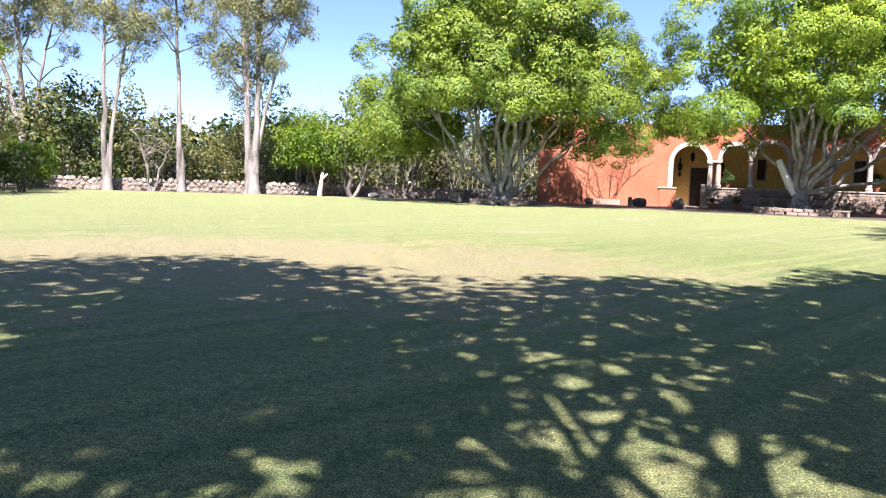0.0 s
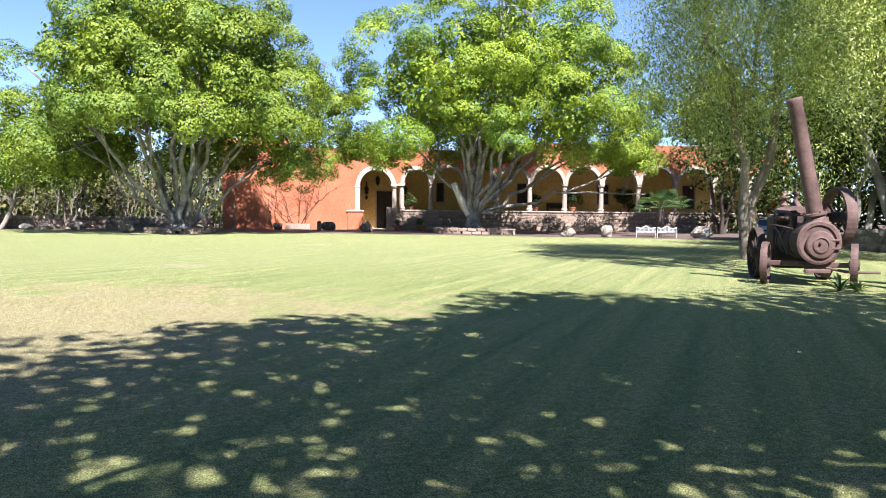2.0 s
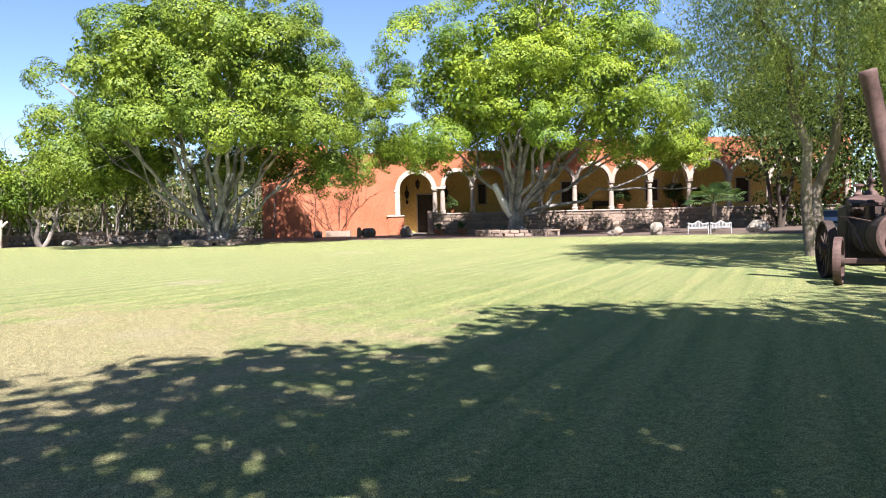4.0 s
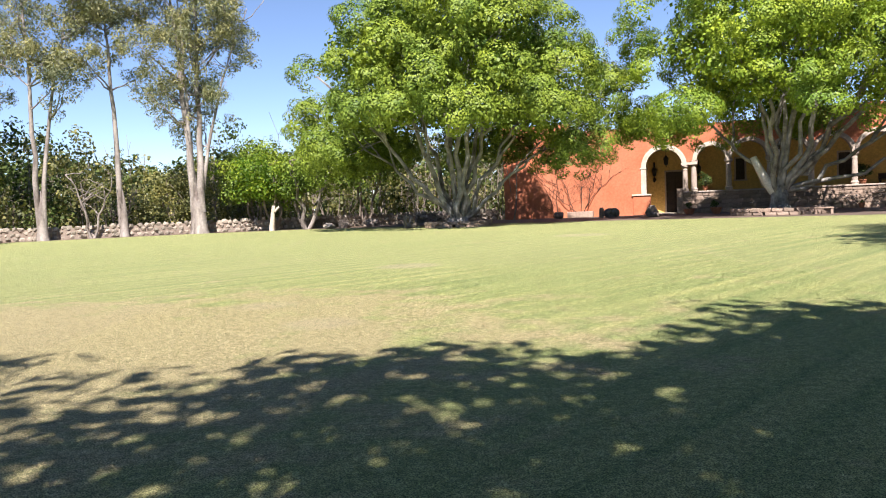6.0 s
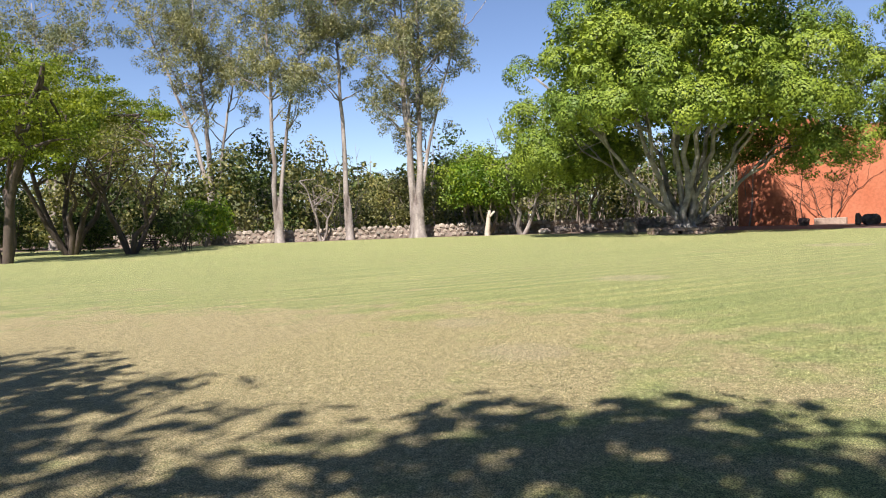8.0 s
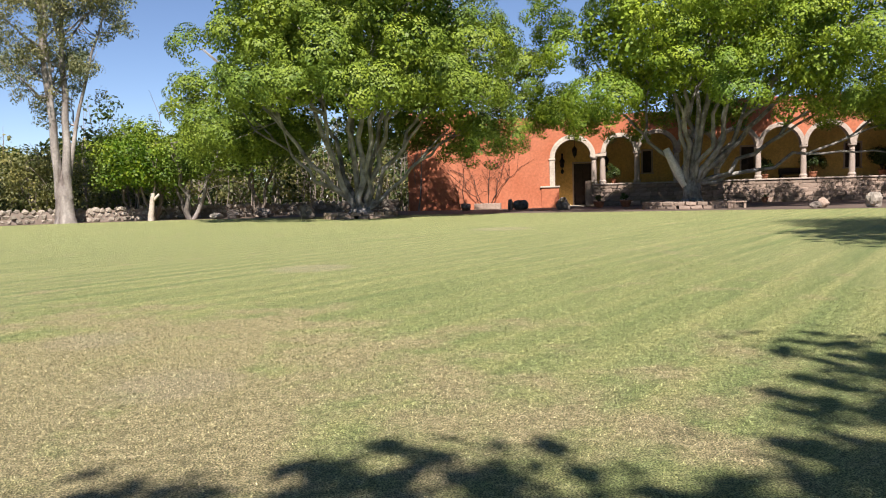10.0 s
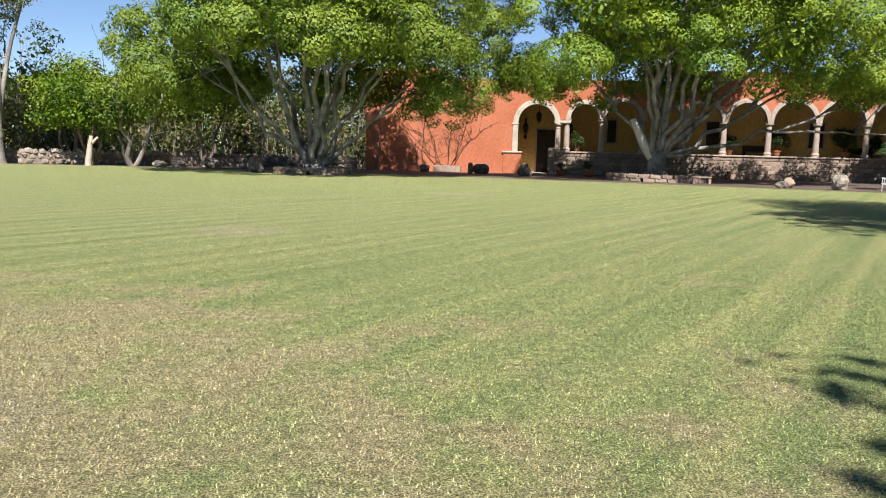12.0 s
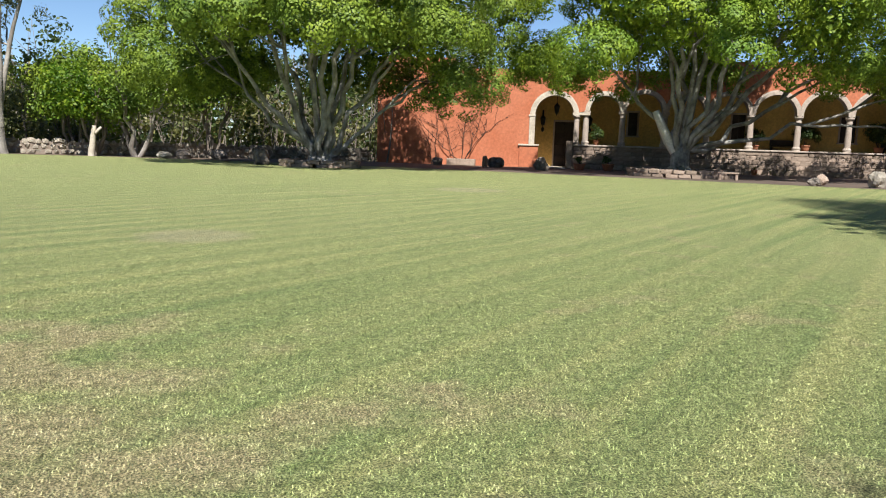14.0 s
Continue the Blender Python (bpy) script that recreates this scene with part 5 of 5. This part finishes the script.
def engine(m):
    e = thing("steam_engine", "rusty old portable steam engine with a tall leaning chimney", "steam engine", m)
    Y = pose(0, 0, 0, -90, 0, 0)  # turns a lathe's height into +y
    zc = 1.02
    A = Matrix.Translation((0, 0, zc)) @ Y
    part("boiler", lathe([(0.44, 0.5), (0.45, 0.55), (0.45, 2.3), (0.44, 2.35)], 28, A), M_rustdark, e, smooth=False)
    for y in (0.95, 1.5, 2.0):
        part("boiler_band", lathe([(0.45, y), (0.462, y), (0.462, y + 0.06), (0.45, y + 0.06)], 28, A), M_iron, e)
    part("smokebox", lathe([(0.46, 0.03), (0.50, 0.05), (0.50, 0.62), (0.46, 0.64)], 30, A), M_rustdark, e)
    face = part("smokebox_front", lathe([(0.50, 0.06), (0.515, 0.03), (0.515, 0.0), (0.47, -0.02), (0.40, -0.02), (0.40, 0.02), (0.0, 0.02)], 36, A), M_rust, e, "faded pink-red painted plate")
    door = part("smokebox_door", lathe([(0.33, 0.015), (0.33, -0.05), (0.30, -0.075), (0.2, -0.09), (0.19, -0.11), (0.165, -0.12), (0.16, -0.095), (0.0, -0.10)], 32, A @ Matrix.Translation((0.02, 0.06, 0))), M_rust, e, "round dished door")
    part("hinge", boxes((0.18, 0.46, -0.085, -0.05, zc + 0.03, zc + 0.08), (0.18, 0.46, -0.085, -0.05, zc - 0.16, zc - 0.11), bevel=0.008), M_rust, door)
    part("knob", lathe([(0.03, -0.16), (0.035, -0.13), (0.02, -0.1)], 10, A), M_rust, door)
    for k in range(16):
        w = 2 * math.pi * k / 16
        part("rivet", lathe([(0.0, -0.035), (0.012, -0.03), (0.014, -0.02)], 6, A @ Matrix.Translation((math.cos(w) * 0.455, math.sin(w) * 0.455, 0))), M_rust, face)
    # firebox and ash pan
    part("firebox", boxes((-0.48, 0.48, 2.2, 3.0, 0.42, 1.66), bevel=0.06), M_rustdark, e)
    part("fire_door", boxes((-0.18, 0.18, 2.99, 3.05, 0.8, 1.15), bevel=0.02), M_iron, e)
    part("ash_pan", boxes((-0.38, 0.38, 2.25, 2.95, 0.28, 0.42), bevel=0.02), M_iron, e)
    # chimney
    C = pose(0.03, 0.34, 1.46, 2, -12.5, 0) @ Matrix.Diagonal((0.94, 0.94, 1.06, 1))
    ch = part("chimney", lathe([(0.20, 0.15), (0.205, 0.2), (0.185, 1.6), (0.175, 2.62), (0.195, 2.66), (0.20, 2.74), (0.185, 2.80), (0.15, 2.80), (0.14, 2.3), (0.14, 0.2)], 24, C), M_rust, e, "tall riveted faded red chimney", smooth=True)
    part("saddle", lathe([(0.27, 0.0), (0.25, 0.1), (0.215, 0.16), (0.29, 0.18), (0.29, 0.23), (0.2, 0.25)], 24, C), M_rust, ch)
    part("seam", boxes((0.19, 0.212, -0.02, 0.02, 0.25, 1.6), (0.178, 0.195, -0.02, 0.02, 1.6, 2.62)), M_rustdark, ch, m=C)
    for k in range(9):
        w = 2 * math.pi * k / 9
        part("bolt", lathe([(0.018, 0.23), (0.018, 0.265), (0.0, 0.27)], 6, C @ Matrix.Translation((math.cos(w) * 0.265, math.sin(w) * 0.265, 0))), M_rustdark, ch)
    # cylinder block, steam chest, valve and governor on the firebox end
    part("cylinder", lathe([(0.12, 1.35), (0.17, 1.37), (0.17, 1.42), (0.14, 1.44), (0.14, 1.95), (0.17, 1.97), (0.17, 2.05), (0.1, 2.07)], 18, Matrix.Translation((-0.18, 0.4, 1.62)) @ Y), M_rustdark, e)
    part("steam_chest", boxes((-0.46, -0.08, 1.78, 2.4, 1.5, 1.86), bevel=0.04), M_rustdark, e)
    part("steam_dome", lathe([(0.22, 1.45), (0.2, 1.62), (0.19, 1.86), (0.12, 1.97), (0.05, 2.02), (0.05, 2.16), (0.09, 2.18), (0.09, 2.24), (0.03, 2.26), (0.015, 2.5), (0.0, 2.52)], 16, Matrix.Translation((0.12, 2.45, 0))), M_rust, e, smooth=True)
    part("safety_valve", boxes((-0.16, 0.22, 2.42, 2.48, 2.08, 2.12), (-0.15, -0.11, 2.40, 2.5, 1.9, 2.12), bevel=0.008), M_rust, e)
    part("regulator", lathe([(0.08, 1.84), (0.1, 1.9), (0.05, 1.96), (0.05, 2.06), (0.12, 2.08), (0.12, 2.12), (0.02, 2.14)], 12, Matrix.Translation((-0.26, 2.1, 0))), M_rust, e)
    part("crank_disc", lathe([(0.10, -0.05), (0.36, -0.04), (0.38, -0.03), (0.38, 0.03), (0.36, 0.04), (0.10, 0.05)], 26, Matrix.Translation((-0.34, 1.2, 1.74)) @ pose(0, 0, 0, 14, -6, 0)), M_rust, e, "pale rusty pulley disc lying on the boiler")
    part("crankshaft", lathe([(0.045, -0.75), (0.045, 1.05)], 12, Matrix.Translation((0, 0.95, 1.66)) @ pose(0, 0, 0, 0, 90, 0)), M_iron, e)
    for sx in (-0.34, 0.34):
        part("bearing", boxes((sx - 0.07, sx + 0.07, 0.84, 1.06, 1.36, 1.76), bevel=0.03), M_rustdark, e)
    part("connecting_rod", tubes([(np.array([(-0.18, 1.0, 1.66), (-0.18, 1.4, 1.64), (-0.18, 1.8, 1.62)]), [0.035, 0.03, 0.035])], 8), M_rust, e)
    part("steam_pipe", tubes([(np.array([(0.3, 2.3, 1.7), (0.42, 1.9, 1.72), (0.42, 1.2, 1.6), (0.34, 0.6, 1.5)]), [0.03] * 4)], 8), M_rustdark, e)
    part("feed_pipe", tubes([(np.array([(-0.5, 0.8, 0.7), (-0.56, 1.4, 1.2), (-0.52, 2.0, 1.35), (-0.45, 2.4, 1.3)]), [0.022] * 4)], 6), M_rust, e)
    part("handrail", tubes([(np.array([(-0.52, 0.3, 1.32), (-0.75, 0.9, 1.4), (-0.72, 1.8, 1.42)]), [0.016] * 3)], 6), M_rust, e)
    # flywheel
    spoked_wheel("flywheel", e, pose(0.72, 0.95, 1.60, 0, 0, 8), 0.72, 0.26, 6, M_rust, M_rustdark, "large faded red flywheel on the crankshaft")
    # wheels: small turned front axle, larger rear wheels
    fw = pose(-0.12, 0.32, 0.5, 0, 0, -20)
    spoked_wheel("wheel", e, fw @ pose(-1.0, 0, 0), 0.5, 0.16, 10, M_rust, M_rustdark, "iron front wheel with pale worn rim")
    spoked_wheel("wheel", e, fw @ pose(0.98, 0, 0), 0.5, 0.16, 10, M_rust, M_rustdark, "iron front wheel with pale worn rim")
    part("front_axle", boxes((-1.0, 0.98, -0.06, 0.06, -0.06, 0.06), bevel=0.015), M_rust, e, m=fw)
    part("turntable", lathe([(0.3, 0.58), (0.3, 0.64), (0.16, 0.66)], 18, Matrix.Translation((-0.06, 0.34, -0.08))), M_rustdark, e)
    part("fork", boxes((-0.2, 0.14, 0.2, 0.48, 0.36, 0.56), (-0.32, 0.28, -0.02, 0.1, 0.30, 0.40), bevel=0.02), M_rust, e)
    part("drawbar", tubes([(np.array([(0.1, 0.2, 0.45), (0.6, -0.1, 0.36), (1.3, -0.25, 0.36)]), [0.035, 0.035, 0.03])], 8), M_rust, e)
    for sx in (-0.86, 0.86):
        spoked_wheel("wheel", e, pose(sx, 2.45, 0.66), 0.66, 0.2, 12, M_rustdark, M_rustdark, "larger dark iron rear wheel")
    part("rear_axle", boxes((-0.86, 0.86, 2.4, 2.5, 0.61, 0.71), bevel=0.015), M_rustdark, e)
    return e


engine(pose(15.72, 14.12, 0, 0, 0, -32) @ Matrix.Diagonal((0.95, 0.95, 1.0, 1)))


# ---- the parked car ----
def car(m):
    c = thing("car", "silver small car parked behind the pepper tree", "car", m)
    paint = mottled("silver_paint", (0.42, 0.42, 0.41), (0.52, 0.52, 0.51), 1.0, 30.0, 0.35, 0.001, 0.1, 0.6)
    glass = mottled("dark_glass", (0.02, 0.025, 0.028), (0.035, 0.04, 0.045), 1.0, 10.0, 0.08, 0.0, 0.0)
    rubber = mottled("tyre_rubber", (0.015, 0.015, 0.015), (0.03, 0.03, 0.03), 5.0, 30.0, 0.9)
    prof = [(-2.05, 0.35), (-2.08, 0.62), (-1.95, 0.80), (-1.15, 0.96), (-0.55, 1.42), (0.7, 1.47), (1.6, 1.15), (1.95, 1.05), (2.02, 0.6), (1.98, 0.35)]
    bm = bmesh.new()
    sides = []
    for sx in (-1, 1):
        sides.append([bm.verts.new((sx * (0.84 if z < 1.0 else 0.84 - (z - 1.0) * 0.42), y, z)) for y, z in prof])
    n = len(prof)
    for i in range(n):
        j = (i + 1) % n
        bm.faces.new((sides[0][i], sides[0][j], sides[1][j], sides[1][i]))
    bm.faces.new(sides[0][::-1])
    bm.faces.new(sides[1])
    bmesh.ops.recalc_face_normals(bm, faces=bm.faces)
    bmesh.ops.bevel(bm, geom=list(bm.edges), offset=0.05, segments=2, affect="EDGES")
    body = part("body", bm, paint, c, smooth=True)

    def pane(name, pts):
        b = bmesh.new()
        b.faces.new([b.verts.new(p) for p in pts])
        g = bmesh.ops.extrude_face_region(b, geom=b.faces[:])
        bmesh.ops.translate(b, verts=[v for v in g["geom"] if isinstance(v, bmesh.types.BMVert)], vec=(0, 0, 0.012))
        bmesh.ops.recalc_face_normals(b, faces=b.faces)
        part(name, b, glass, c)

    pane("windscreen", [(-0.70, -1.10, 1.01), (0.70, -1.10, 1.01), (0.60, -0.60, 1.40), (-0.60, -0.60, 1.40)])
    for sx in (-1, 1):
        pane("side_window", [(sx * 0.855, -0.9, 1.0), (sx * 0.855, 1.3, 1.0), (sx * 0.70, 0.9, 1.38), (sx * 0.70, -0.45, 1.38)])
        part("headlight", boxes((sx * 0.76 - 0.14, sx * 0.76 + 0.06, -2.07, -1.9, 0.66, 0.8), bevel=0.03), M_whitemetal, c, "clear headlight")
        part("mirror", boxes((sx * 0.98 - 0.1, sx * 0.98 + 0.08, -0.85, -0.72, 0.98, 1.12), bevel=0.03), paint, c)
        for y in (-1.3, 1.3):
            w = part("wheel", lathe([(0.2, -0.1), (0.30, -0.1), (0.31, 0), (0.30, 0.1), (0.2, 0.1)], 20, pose(sx * 0.76, y, 0.31, 0, 90, 0)), rubber, c)
            part("rim", lathe([(0.0, -0.06), (0.2, -0.07), (0.2, 0.07), (0.0, 0.06)], 16, pose(sx * 0.78, y, 0.31, 0, 90, 0)), M_whitemetal, w)
    part("bumper", boxes((-0.8, 0.8, -2.14, -1.98, 0.34, 0.56), bevel=0.05), paint, c)
    part("grille", boxes((-0.4, 0.4, -2.12, -2.04, 0.6, 0.72), bevel=0.01), rubber, c)
    part("number_plate", boxes((-0.24, 0.24, -2.155, -2.14, 0.40, 0.52)), M_whitemetal, c)


car(pose(44.0, 43.0, 0, 0, 0, -40))

# ---- grass blades on the near lawn, and the stones of the arcade base ----
def turf():
    rng = np.random.default_rng(90)
    n1, n2 = 620000, 440000
    x = np.concatenate([rng.uniform(-1.5, 10.5, n1), rng.uniform(-7, 13, n2)])
    y = np.concatenate([12.0 + 14 * rng.random(n1) ** 1.3, 3.0 + 21 * rng.random(n2)])
    mid = np.interp(y, [0, 6, 16, 26], [2.0, 2.6, 3.8, 7.0])
    keep = rng.random(n1 + n2) < np.clip(1.25 - np.abs(x - mid) / 11.0, 0.05, 1) * np.clip((26 - y) / 9.0, 0, 1) * np.where(np.arange(n1 + n2) < n1, np.clip((y - 12) / 4.0, 0, 1), 1)
    x, y = x[keep], y[keep]
    n = len(x)
    w = rng.uniform(0, 6.283, n)
    lean = rng.uniform(0.95, 1.48, n)
    h = rng.uniform(0.016, 0.034, n)
    wid = rng.uniform(0.0022, 0.0044, n)
    v = np.empty((n, 3, 3))
    cx, sx = np.cos(w), np.sin(w)
    tip = np.stack([x + cx * h * np.sin(lean), y + sx * h * np.sin(lean), h * np.cos(lean) + 0.002], 1)
    a = np.stack([x - sx * wid, y + cx * wid, np.zeros(n) - 0.003], 1)
    b = np.stack([x + sx * wid, y - cx * wid, np.zeros(n) - 0.003], 1)
    v[:, 0], v[:, 1], v[:, 2] = a, b, tip
    me = bpy.data.meshes.new("grass")
    me.vertices.add(3 * n)
    me.loops.add(3 * n)
    me.polygons.add(n)
    me.vertices.foreach_set("co", v.reshape(-1).astype(np.float32))
    me.loops.foreach_set("vertex_index", np.arange(3 * n, dtype=np.int32))
    me.polygons.foreach_set("loop_start", np.arange(0, 3 * n, 3, dtype=np.int32))
    me.update(calc_edges=True)
    return me


tagged(part("grass", turf(), M_blade), "short mown grass blades on the lawn", "grass", kind="stuff")
masonry()
